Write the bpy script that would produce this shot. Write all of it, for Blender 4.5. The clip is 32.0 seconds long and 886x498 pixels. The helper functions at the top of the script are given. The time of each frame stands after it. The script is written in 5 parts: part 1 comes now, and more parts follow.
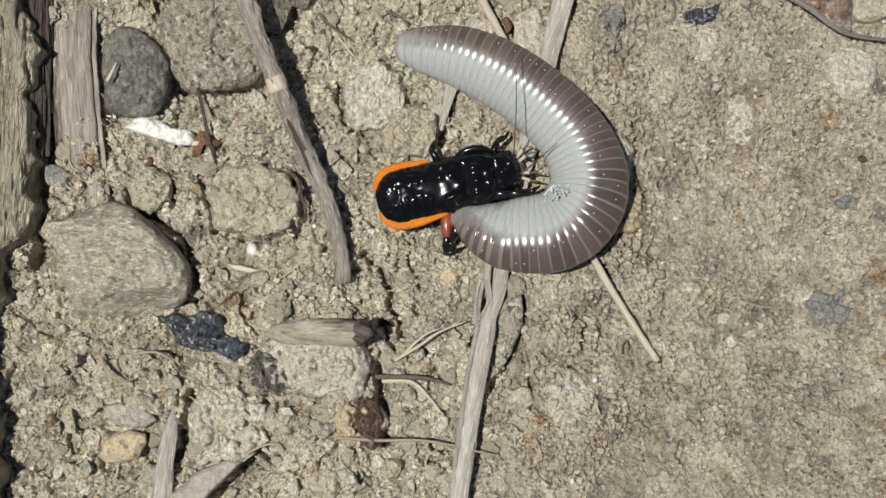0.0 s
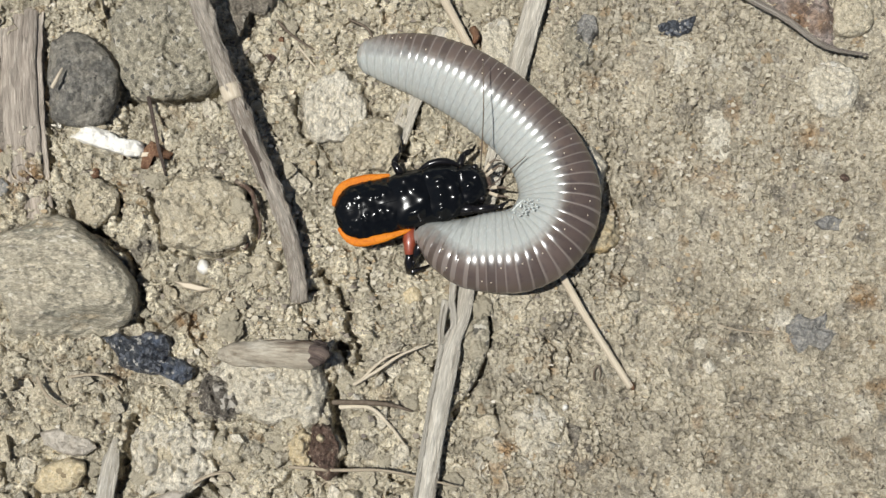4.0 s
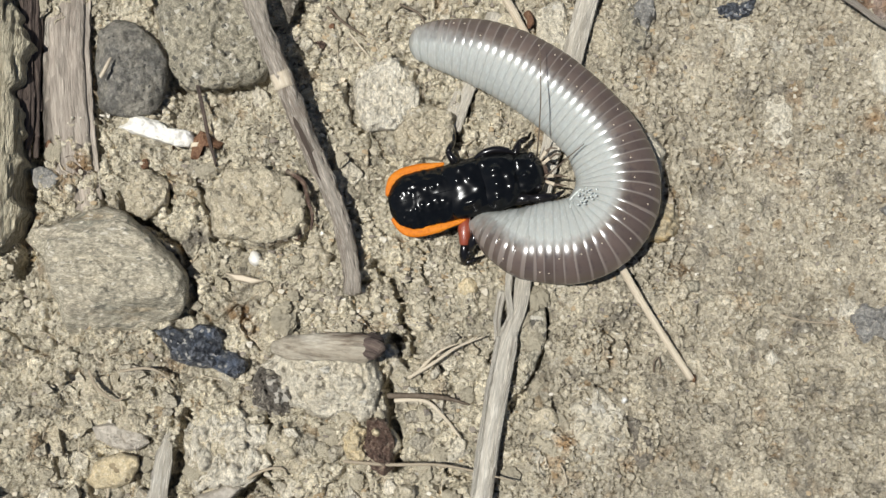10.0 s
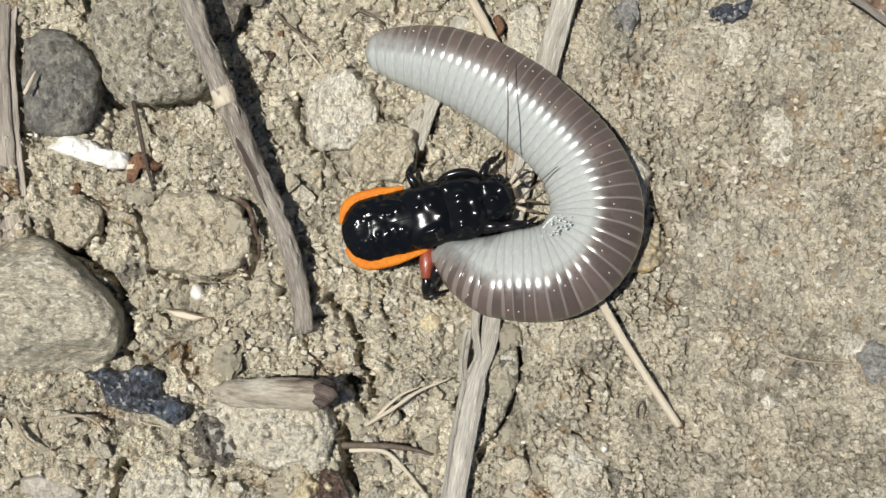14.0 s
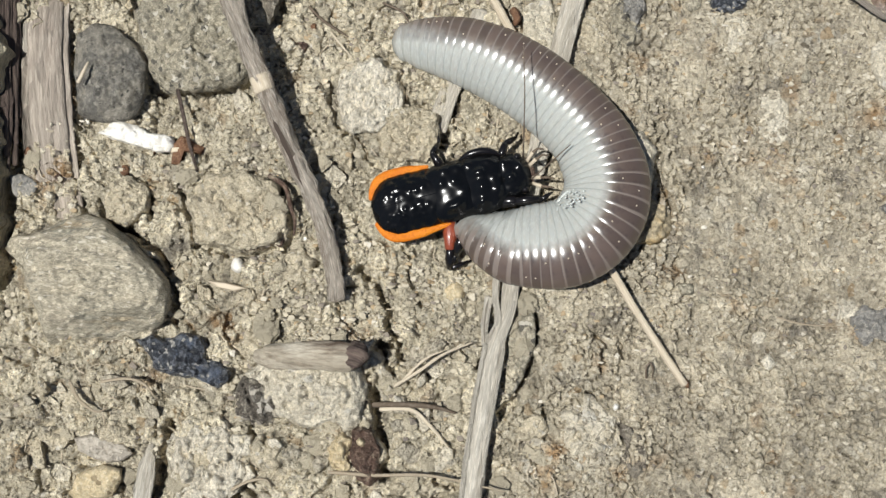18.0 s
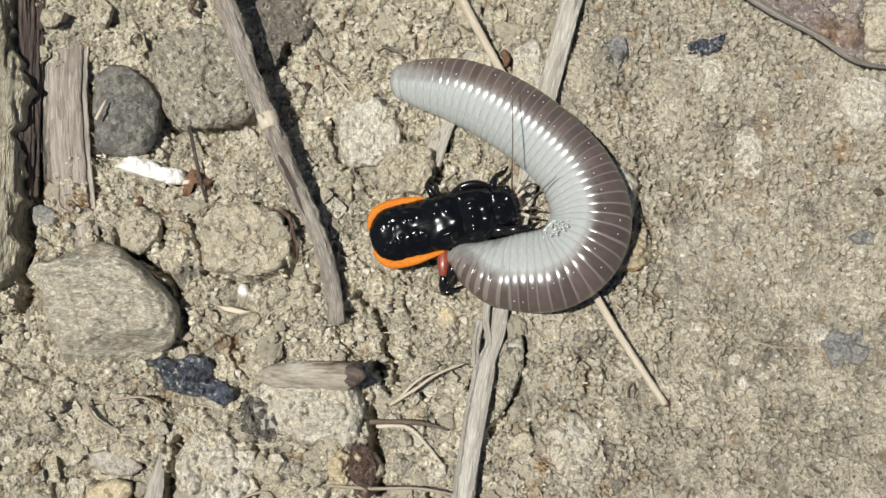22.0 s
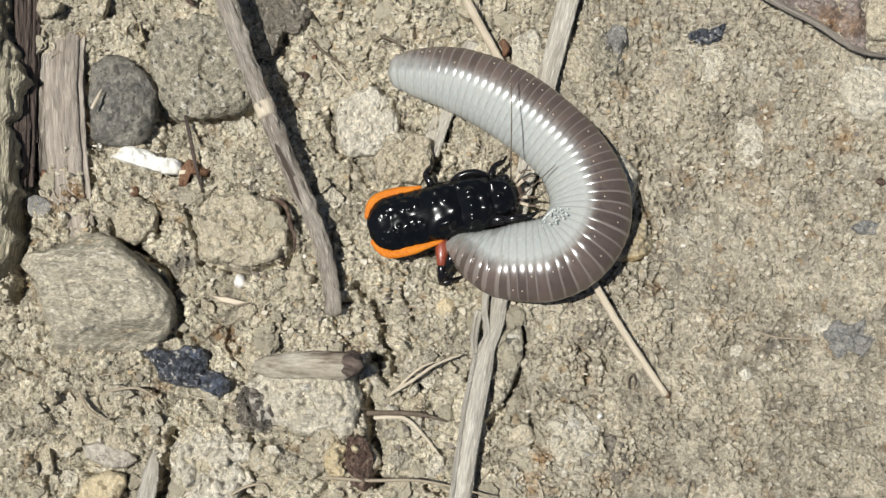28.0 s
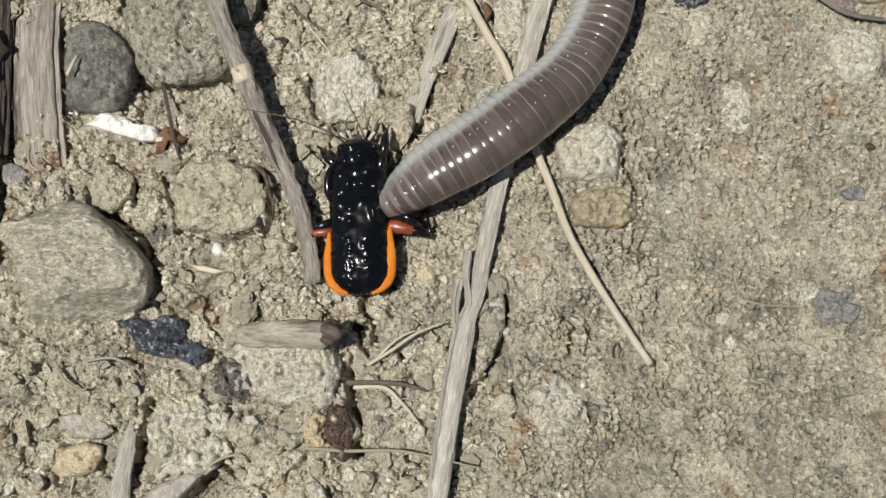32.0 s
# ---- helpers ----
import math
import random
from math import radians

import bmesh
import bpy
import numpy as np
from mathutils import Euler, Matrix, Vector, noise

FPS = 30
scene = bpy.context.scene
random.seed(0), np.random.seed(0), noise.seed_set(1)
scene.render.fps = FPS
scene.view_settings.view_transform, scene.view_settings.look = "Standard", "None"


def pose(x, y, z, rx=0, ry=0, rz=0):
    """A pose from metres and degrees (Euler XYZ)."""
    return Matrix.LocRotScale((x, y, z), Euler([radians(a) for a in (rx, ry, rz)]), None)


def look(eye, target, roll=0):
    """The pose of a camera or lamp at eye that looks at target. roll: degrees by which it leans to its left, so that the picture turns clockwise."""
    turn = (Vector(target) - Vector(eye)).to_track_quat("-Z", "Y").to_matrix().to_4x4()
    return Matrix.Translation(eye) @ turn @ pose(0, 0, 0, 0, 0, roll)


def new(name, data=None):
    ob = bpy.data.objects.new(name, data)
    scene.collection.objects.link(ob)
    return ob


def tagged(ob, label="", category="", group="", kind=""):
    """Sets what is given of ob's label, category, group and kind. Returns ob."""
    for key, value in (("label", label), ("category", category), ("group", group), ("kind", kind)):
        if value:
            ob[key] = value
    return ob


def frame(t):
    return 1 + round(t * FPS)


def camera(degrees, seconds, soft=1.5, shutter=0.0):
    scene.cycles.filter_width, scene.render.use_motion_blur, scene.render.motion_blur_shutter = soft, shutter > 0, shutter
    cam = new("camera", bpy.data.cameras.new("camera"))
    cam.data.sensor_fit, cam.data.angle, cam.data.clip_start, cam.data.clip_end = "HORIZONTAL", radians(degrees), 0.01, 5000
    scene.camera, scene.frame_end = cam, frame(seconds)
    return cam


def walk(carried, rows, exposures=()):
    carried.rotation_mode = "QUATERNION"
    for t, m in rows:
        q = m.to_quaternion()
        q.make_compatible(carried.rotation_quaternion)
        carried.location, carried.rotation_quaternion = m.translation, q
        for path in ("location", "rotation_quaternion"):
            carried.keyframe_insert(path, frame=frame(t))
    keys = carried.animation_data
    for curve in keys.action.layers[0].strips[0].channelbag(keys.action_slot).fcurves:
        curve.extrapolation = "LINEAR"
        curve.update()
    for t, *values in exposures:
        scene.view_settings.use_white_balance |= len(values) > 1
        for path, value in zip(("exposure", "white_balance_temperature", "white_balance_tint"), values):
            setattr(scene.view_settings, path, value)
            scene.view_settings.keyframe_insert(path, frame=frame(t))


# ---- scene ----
# A patch of dry soil about nine centimetres wide, with a black and orange beetle that holds a curled earthworm.
MM = 0.001

# ---- camera ----
cam = camera(38.0, 32.0, soft=1.4)
PATH = [
    (0, -0.0013, 0.001256, 0.121853, 6.128, 0.471, 4.342),
    (0.5, -0.01086, -0.000906, 0.120159, 7.024, -2.011, 4.596),
    (1, -0.007873, 0.001824, 0.117439, 7.115, -1.622, 4.623),
    (1.5, -0.007538, 0.001458, 0.117155, 7.457, -2.187, 4.622),
    (2, -0.005419, -4.1e-05, 0.11849, 7.77, -2.141, 4.588),
    (2.5, -0.001932, -0.00125, 0.11919, 7.763, -1.168, 4.792),
    (3, 0.002107, -0.003158, 0.120825, 7.889, -0.297, 4.935),
    (3.5, -0.000114, -0.001987, 0.118098, 8.358, -0.893, 4.793),
    (5.5, -0.000554, -0.000601, 0.111805, 8.875, 0.216, 4.454),
    (6, 2.1e-05, 3.7e-05, 0.112115, 8.382, 0.811, 4.481),
    (6.5, -0.001117, -0.000588, 0.112695, 8.417, 0.709, 4.454),
    (7, -0.00137, -0.000658, 0.113244, 8.119, 0.772, 4.46),
    (7.5, -0.002609, -0.000179, 0.11272, 7.95, 0.608, 4.429),
    (8, -0.00247, 0.000447, 0.113002, 7.638, 0.763, 4.485),
    (8.5, -0.003217, -0.000196, 0.112624, 7.84, 0.401, 4.453),
    (9, -0.001605, 0.000125, 0.112818, 7.653, 0.857, 4.537),
    (9.5, -0.00253, 0.00052, 0.113076, 7.536, 0.908, 4.504),
    (10, -0.002849, -0.000255, 0.112953, 7.717, 0.417, 4.512),
    (10.5, -0.002372, 0.000232, 0.112523, 7.6, 0.627, 4.535),
    (11, -0.001953, 0.000486, 0.112952, 7.42, 0.771, 4.551),
    (11.5, -0.002708, 0.000851, 0.112719, 7.269, 0.661, 4.629),
    (12, -0.002171, -1.8e-05, 0.11208, 7.703, 0.791, 4.564),
    (12.5, -0.001715, 0.000884, 0.11133, 7.364, 0.893, 4.588),
    (13, -0.001525, 0.00436, 0.105227, 7.039, 1.022, 4.439),
    (13.5, -0.000396, 0.007207, 0.103094, 6.306, 1.28, 4.364),
    (14, 0.001538, 0.006834, 0.102648, 6.202, 1.479, 4.331),
    (14.5, 0.002004, 0.006426, 0.10535, 5.848, 1.528, 4.229),
    (16.5, 0.001075, 0.003247, 0.108452, 6.292, 1.947, 4.025),
    (17, 0.000857, 0.00267, 0.108848, 6.255, 1.829, 4.065),
    (17.5, 0.000587, 0.002488, 0.110523, 6.492, 1.886, 4.036),
    (18, 0.001113, 0.001953, 0.110351, 7.106, 1.988, 4.051),
    (18.5, 0.001414, 0.002558, 0.110021, 6.986, 1.981, 4.147),
    (19, 0.001772, 0.00191, 0.109929, 7.566, 2.148, 4.223),
    (19.5, 0.002501, 0.000507, 0.114225, 7.481, 2.107, 4.151),
    (20, 0.002346, -0.000299, 0.114476, 8.163, 2.161, 4.172),
    (20.5, 0.001573, 0.000374, 0.115186, 8.127, 2.246, 4.153),
    (21, 0.002305, -0.001676, 0.116522, 8.903, 2.189, 4.23),
    (21.5, 0.002725, -0.001089, 0.117103, 8.998, 2.322, 4.228),
    (22, 0.002988, -0.001016, 0.116858, 9.394, 2.393, 4.241),
    (22.5, 0.002759, -0.000351, 0.116961, 9.354, 2.336, 4.274),
    (23, 0.002088, -0.000425, 0.116507, 9.405, 2.099, 4.281),
    (23.5, 0.002997, -0.000766, 0.116034, 9.483, 2.238, 4.174),
    (24, 0.004091, -0.000506, 0.116455, 9.309, 2.573, 4.241),
    (24.5, 0.002938, -0.000392, 0.116406, 9.34, 2.344, 4.26),
    (25, 0.002913, -0.000866, 0.116124, 9.452, 2.361, 4.205),
    (25.5, 0.002663, -0.001613, 0.116252, 9.774, 2.261, 4.25),
    (27.5, 0.00351, -0.003027, 0.115445, 10.169, 2.462, 4.313),
    (28, 0.003382, -0.003721, 0.115222, 10.401, 2.438, 4.286),
    (28.5, 0.00291, -0.003378, 0.115443, 10.287, 2.429, 4.326),
    (29, 0.003498, -0.00348, 0.114957, 10.141, 2.525, 4.343),
    (29.5, 0.003409, -0.003585, 0.115135, 10.177, 2.585, 4.352),
    (30, 0.002381, -0.003865, 0.114728, 10.333, 2.267, 4.339),
    (30.5, 0.003831, -0.004068, 0.11174, 10.225, 2.481, 4.363),
    (31, 0.005339, -0.00343, 0.108923, 10.023, 2.818, 4.375),
    (31.5, 0.004421, -0.00223, 0.108203, 9.523, 2.377, 4.298),
    (32, 0.005518, -0.00491, 0.112908, 9.802, 2.681, 4.184),
]
walk(cam, [(t, pose(*p)) for t, *p in PATH], [(0, -0.15), (1, -0.03), (4, 0.03), (9, 0.05), (14, 0.12), (19, 0.09), (25, 0.08), (30, 0.1), (31.5, 0.0), (32, -0.07)])

# ---- world and sun ----
SUN_FROM = Vector((-0.29, -0.09, 0.953)).normalized()
world = bpy.data.worlds.new("sky")
scene.world = world
world.use_nodes = True
sky = world.node_tree.nodes.new("ShaderNodeTexSky")
sky.sky_type, sky.sun_disc = "NISHITA", False
sky.sun_elevation = math.asin(SUN_FROM.z)
sky.sun_rotation = math.atan2(SUN_FROM.x, SUN_FROM.y)
world.node_tree.links.new(sky.outputs[0], world.node_tree.nodes["Background"].inputs[0])
world.node_tree.nodes["Background"].inputs[1].default_value = 0.05
sun = new("sun", bpy.data.lights.new("sun", "SUN"))
sun.data.energy, sun.data.angle, sun.data.color = 5.0, radians(0.55), (1.0, 0.995, 0.96)
sun.matrix_world = look(SUN_FROM, (0, 0, 0))

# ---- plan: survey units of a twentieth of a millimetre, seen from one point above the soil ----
SURVEY = pose(-0.001605, 0.000125, 0.112818, 7.653, 0.857, 4.537)
FAR = 784 / math.tan(radians(19))
EYE, TURN = SURVEY.translation.copy(), SURVEY.to_3x3()
INV = np.array(TURN.inverted())


def at(u, v, h=0.0):
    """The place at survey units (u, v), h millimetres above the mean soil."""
    way = TURN @ Vector(((u - 784) / FAR, (441 - v) / FAR, -1))
    return EYE + way * ((h * MM - EYE.z) / way.z)


def plan(x, y):
    """Survey units of places on the mean soil."""
    p = INV @ np.stack([x - EYE.x, y - EYE.y, np.full_like(x, -EYE.z)])
    return 784 - p[0] / p[2] * FAR, 441 + p[1] / p[2] * FAR


# ---- noise ----
def rnd(ix, iy, seed):
    n = (ix.astype(np.int64) * 374761393 + iy.astype(np.int64) * 668265263 + seed * 974634777) & 0xFFFFFFFF
    n = ((n ^ (n >> 13)) * 1274126177) & 0xFFFFFFFF
    n = ((n ^ (n >> 16)) * 2246822519) & 0xFFFFFFFF
    return ((n ^ (n >> 15)) & 0xFFFFFF) / 16777215.0


def vnoise(x, y, seed):
    ix, iy = np.floor(x), np.floor(y)
    fx, fy = x - ix, y - iy
    fx, fy = fx * fx * (3 - 2 * fx), fy * fy * (3 - 2 * fy)
    a, b = rnd(ix, iy, seed), rnd(ix + 1, iy, seed)
    c, d = rnd(ix, iy + 1, seed), rnd(ix + 1, iy + 1, seed)
    return (a + (b - a) * fx) * (1 - fy) + (c + (d - c) * fx) * fy - 0.5


def fbm(x, y, seed, octaves=4):
    total, amp = 0.0, 1.0
    for n in range(octaves):
        total = total + amp * vnoise(x * 2**n + 17.3 * n, y * 2**n - 9.1 * n, seed + n)
        amp *= 0.5
    return total


def cells(x, y, seed):
    """Distance to the nearest and second nearest scattered seed, and a random number of the cell."""
    ix, iy = np.floor(x), np.floor(y)
    f1, f2, cid = np.full_like(x, 9.0), np.full_like(x, 9.0), np.zeros_like(x)
    for dx in (-1, 0, 1):
        for dy in (-1, 0, 1):
            px = ix + dx + 0.1 + 0.8 * rnd(ix + dx, iy + dy, seed)
            py = iy + dy + 0.1 + 0.8 * rnd(ix + dx, iy + dy, seed + 1)
            d = np.hypot(px - x, py - y)
            near = d < f1
            f2 = np.where(near, f1, np.minimum(f2, d))
            cid = np.where(near, rnd(ix + dx, iy + dy, seed + 2), cid)
            f1 = np.where(near, d, f1)
    return f1, f2, cid


def step(a, b, x):
    k = np.clip((x - a) / (b - a), 0, 1)
    return k * k * (3 - 2 * k)


# ---- soil relief: swells, clods, crumbs and cracks, in millimetres ----
CRACKS = [  # survey polylines with half width and depth
    (((205, 364), (258, 400), (310, 448), (338, 500), (334, 550)), 9, 1.1),
    (((660, 470), (695, 500), (705, 560), (720, 590)), 8, 1.0),
    (((955, 545), (965, 580), (945, 650), (915, 700), (900, 720)), 7, 0.9),
    (((1050, 690), (1075, 710), (1100, 735), (1105, 770)), 6, 0.6),
    (((1060, 585), (1078, 610), (1077, 650)), 5, 0.5),
    (((975, 710), (980, 740), (970, 765)), 5, 0.5),
    (((318, 735), (312, 780), (300, 830), (290, 860)), 10, 1.0),
    (((432, 866), (390, 915), (345, 965)), 9, 1.0),
    (((455, 800), (450, 850), (500, 870)), 7, 0.8),
    (((60, 60), (55, 180), (60, 260), (40, 380), (30, 480)), 16, 1.2),
    (((690, 100), (730, 130), (740, 170), (790, 200)), 6, 0.7),
    # groove in place of the shadow along the flat straw's edge
    (((820, 170), (805, 220), (795, 260)), 9, 0.9),
    (((340, 330), (380, 350), (300, 320), (250, 305)), 5, 0.5),
    (((500, 310), (530, 350), (545, 400), (530, 425)), 7, 0.7),
    (((780, 840), (830, 850), (775, 870)), 6, 0.7),
    (((470, 720), (465, 770), (470, 830)), 6, 0.6),
    (((575, 20), (600, 40), (645, 65)), 4, 0.4),
    # no crack of its own: groove added to blacken the crusted clod's shadow
    (((684, 605), (688, 660), (686, 720), (694, 770), (698, 825)), 11, 1.3),
    (((350, 300), (352, 360), (372, 425), (450, 442), (530, 432)), 6, 0.7),
    (((612, 150), (616, 215), (650, 245), (690, 290)), 6, 0.6),
    (((200, 340), (212, 380), (250, 398)), 5, 0.7),
    (((165, 180), (163, 260), (166, 330), (172, 365)), 5, 0.8),
    (((300, 155), (360, 162), (430, 155), (472, 138)), 7, 0.8),
    (((290, 320), (292, 350), (288, 375)), 5, 0.6),
    (((690, 605), (715, 590), (722, 630), (700, 650)), 7, 0.7),
    (((905, 520), (900, 570), (880, 620), (860, 650)), 5, 0.6),
    (((1112, 600), (1120, 630)), 4, 0.5),
    (((1145, 730), (1150, 780)), 5, 0.4),
    (((730, 430), (745, 470), (740, 500), (760, 530)), 5, 0.6),
    (((150, 880), (180, 810), (150, 800)), 5, 0.4),
    (((85, 820), (95, 850)), 6, 0.5),
    (((1490, 805), (1510, 830)), 5, 0.4),
    (((1170, 230), (1180, 300), (1195, 370)), 7, 0.6),
    (((1255, 840), (1265, 870)), 6, 0.4),
]
LUMPS = [  # survey centre, radii, height
    (70, 480, 60, 160, 0.3), (380, 780, 140, 110, 1.0), (560, 720, 130, 140, 1.3), (1030, 790, 120, 100, 0.5), (1020, 640, 70, 60, 0.35),
    (130, 660, 120, 90, 0.8), (450, 360, 110, 80, 0.7), (700, 190, 110, 100, 0.6), (1260, 70, 40, 60, 0.3),
    (1320, 540, 50, 40, 0.25), (1430, 545, 40, 30, 0.25), (1480, 780, 110, 60, 0.5), (950, 60, 70, 60, 0.4),
    (250, 110, 260, 190, -1.3), (930, 600, 50, 70, 0.4), (740, 460, 50, 40, 0.4), (760, 560, 70, 50, 0.4),
]


def soil(x, y, toned=False):
    """Height of the soil in metres at x, y (arrays, metres); toned: and how pale each clod and crumb is."""
    u, v = plan(x, y)
    X, Y = x / MM, y / MM
    rough = 1 - step(820, 1080, u + 0.3 * (v - 441) + 160 * fbm(X / 6, Y / 6, 2, 2))
    inside = step(-600, -200, u) * (1 - step(1800, 2300, u)) * step(-500, -150, v) * (1 - step(1050, 1500, v))
    z = 0.9 * fbm(X / 17, Y / 17, 3, 3) + (0.35 + 0.6 * rough) * fbm(X / 5, Y / 5, 8, 3)
    wx, wy = X + 1.1 * fbm(X / 2.2, Y / 2.2, 21, 4), Y + 1.1 * fbm(X / 2.2, Y / 2.2, 31, 4)
    f1, f2, c = cells(wx / 4.3, wy / 4.3, 40)
    gap = 1 - step(0.0, 0.07, f2 - f1)
    tone = 0.25 * (c - 0.5)
    low = step(380, 620, v) * (1 - rough)
    z = z + (0.2 + 0.8 * rough + 0.4 * low) * (0.7 * (c - 0.5) - 0.35 * f1 * f1 - 0.85 * gap * (0.1 + rough + 0.25 * low) * (c > 0.5))
    wx, wy = X + 0.5 * fbm(X / 0.9, Y / 0.9, 51, 3), Y + 0.5 * fbm(X / 0.9, Y / 0.9, 61, 3)
    f1, f2, c = cells(wx / 1.9, wy / 1.9, 65)
    gap = 1 - step(0.0, 0.10, f2 - f1)
    tone = tone + 0.35 * (c - 0.5) * (0.45 + 0.55 * rough + 0.75 * low)
    z = z + (rough + 0.7 * low) * (0.7 * (c - 0.5) - 0.15 * f1 - 0.5 * gap * (c > 0.4))
    f1, f2, c = cells(wx / 0.85, wy / 0.85, 70)
    tone = tone + 0.35 * (c - 0.5) * rough
    z = z + rough * (0.5 * (c - 0.5) + 0.25 * np.sin(5 * X + 40 * c) * f1 - 0.32 * (1 - step(0.02, 0.17, f2 - f1)) * (c > 0.35))
    z = z - rough * 0.5 * np.abs(fbm(wx / 1.1, wy / 1.1, 75, 4))
    wx, wy = X + 0.55 * fbm(X / 0.8, Y / 0.8, 52, 4), Y + 0.55 * fbm(X / 0.8, Y / 0.8, 62, 4)
    some = step(-0.15, 0.15, fbm(X / 4.0, Y / 4.0, 95, 2) + 0.06)
    f1, f2, c = cells(wx / 0.82, wy / 0.82, 90)
    gap = 1 - step(0.05, 0.15, f2 - f1)
    fine = 1 - 0.8 * rough
    tone = tone + 0.2 * (c - 0.5) * fine
    z = z + fine * (0.2 * (c - 0.5) - 0.03 * f1 - (0.08 + 1.1 * some * (c > 0.3) * (1 - 0.3 * step(420, 600, v))) * gap)
    f1, f2, c = cells(wx / 0.5 + 7, wy / 0.5, 99)
    tone = tone + (0.12 + 0.1 * rough) * (c - 0.5)
    z = z + (1.3 - 0.5 * some * (1 - rough)) * (0.17 * (c - 0.5) - 0.12 * (1 - step(0.02, 0.22, f2 - f1)) * (c > 0.4))
    z = z + (0.07 + 0.29 * rough) * fbm(X / 0.5, Y / 0.5, 110, 3) + 0.25 * (1 - rough) * fbm(X / 1.8, Y / 1.8, 115, 2)
    for cu, cv, ru, rv, h in LUMPS:
        d = ((u - cu) / ru) ** 2 + ((v - cv) / rv) ** 2
        z = z + h * np.exp(-1.6 * d * d)
    wu, wv = u + 16 * fbm(X / 1.2, Y / 1.2, 130, 4), v + 16 * fbm(X / 1.2, Y / 1.2, 140, 4)
    for line, half, deep in CRACKS:
        d = np.full_like(x, 1e9)
        for (u0, v0), (u1, v1) in zip(line, line[1:]):
            l2 = (u1 - u0) ** 2 + (v1 - v0) ** 2
            k = np.clip(((wu - u0) * (u1 - u0) + (wv - v0) * (v1 - v0)) / l2, 0, 1)
            d = np.minimum(d, np.hypot(wu - u0 - k * (u1 - u0), wv - v0 - k * (v1 - v0)))
        z = z - 2.2 * deep * (1 - step(0.5 * half, 1.15 * half, d))
    near = 1 - step(0.055, 0.11, np.hypot(x, y - 0.015))
    z = MM * z * (0.3 + 0.7 * inside) * near
    return (z, 0.5 + tone * near) if toned else z


def soil_at(p):
    return float(soil(np.array([p[0]]), np.array([p[1]]))[0])


# ---- materials ----
def mat(name, colours, scale=1.0, rough=0.85, bump=0.3, detail=6.0, stretch=(1, 1, 1), spots=None, coord="Object", island=0.0, objvar=0.0, sss=0.0, spec=0.3, coat=0.0, grit=0.0, zone=None, stains=(), granular=0.0):
    """A grainy surface: two scales of noise between three colours, optional spots (colour, scale per mm, share), relief."""
    m = bpy.data.materials.new(name)
    m.use_nodes = True
    nt = m.node_tree
    n, l = nt.nodes, nt.links
    bsdf = n["Principled BSDF"]
    tc = n.new("ShaderNodeTexCoord")
    mp = n.new("ShaderNodeMapping")
    mp.inputs["Scale"].default_value = [1000 * s for s in stretch]
    l.new(tc.outputs[coord], mp.inputs[0])
    co = mp.outputs[0]

    def noisy(s, d=detail, r=0.6):
        t = n.new("ShaderNodeTexNoise")
        t.inputs["Scale"].default_value, t.inputs["Detail"].default_value, t.inputs["Roughness"].default_value = s, d, r
        l.new(co, t.inputs["Vector"])
        return t.outputs[0]

    def mix(a, b, fac, mode="MIX"):
        x = n.new("ShaderNodeMix")
        x.data_type, x.blend_type = "RGBA", mode
        for sock, val in ((x.inputs[0], fac), (x.inputs[6], a), (x.inputs[7], b)):
            if isinstance(val, (tuple, list)):
                sock.default_value = (*val, 1)
            elif isinstance(val, float):
                sock.default_value = val
            else:
                l.new(val, sock)
        return x.outputs[2]

    def ramp(val, a, b):
        r = n.new("ShaderNodeMapRange")
        r.inputs[1].default_value, r.inputs[2].default_value = a, b
        l.new(val, r.inputs[0])
        return r.outputs[0]

    big, small = noisy(0.35 * scale), noisy(3.2 * scale)
    c = mix(colours[0], colours[1], ramp(big, 0.35, 0.65))
    c = mix(c, colours[2], ramp(small, 0.48, 0.72))
    if zone:
        sx = n.new("ShaderNodeSeparateXYZ")
        l.new(co, sx.inputs[0])
        ad = n.new("ShaderNodeMath")
        ad.operation = "MULTIPLY_ADD"
        l.new(big, ad.inputs[0])
        ad.inputs[1].default_value = 26.0
        l.new(sx.outputs[0], ad.inputs[2])
        c = mix(c, mix(zone[0], zone[1], ramp(small, 0.45, 0.7)), ramp(ad.outputs[0], 12.0, 22.0))
    if stains:
        for colour, sc, lo in stains:
            c = mix(c, colour, ramp(noisy(sc, 4.0, 0.55), lo, lo + 0.14))
    grains = []
    for gs in (2.3, 6.5) if grit else ():
        vo = n.new("ShaderNodeTexVoronoi")
        vo.inputs["Scale"].default_value = gs * scale
        l.new(co, vo.inputs["Vector"])
        sp = n.new("ShaderNodeSeparateColor")
        l.new(vo.outputs["Color"], sp.inputs[0])
        grains.append(vo.outputs["Distance"])
        gr = n.new("ShaderNodeMapRange")
        gr.inputs[3].default_value, gr.inputs[4].default_value = 1 - grit, 1 + 0.8 * grit
        l.new(sp.outputs[1], gr.inputs[0])
        hv = n.new("ShaderNodeHueSaturation")
        l.new(gr.outputs[0], hv.inputs["Value"])
        l.new(c, hv.inputs["Color"])
        c = hv.outputs[0]
    if spots:
        for colour, s, share in spots:
            vo = n.new("ShaderNodeTexVoronoi")
            vo.inputs["Scale"].default_value = s
            l.new(co, vo.inputs["Vector"])
            sp = n.new("ShaderNodeSeparateColor")
            l.new(vo.outputs["Color"], sp.inputs[0])
            c = mix(c, colour, ramp(sp.outputs[0], 1 - share, 1 - share + 0.05))
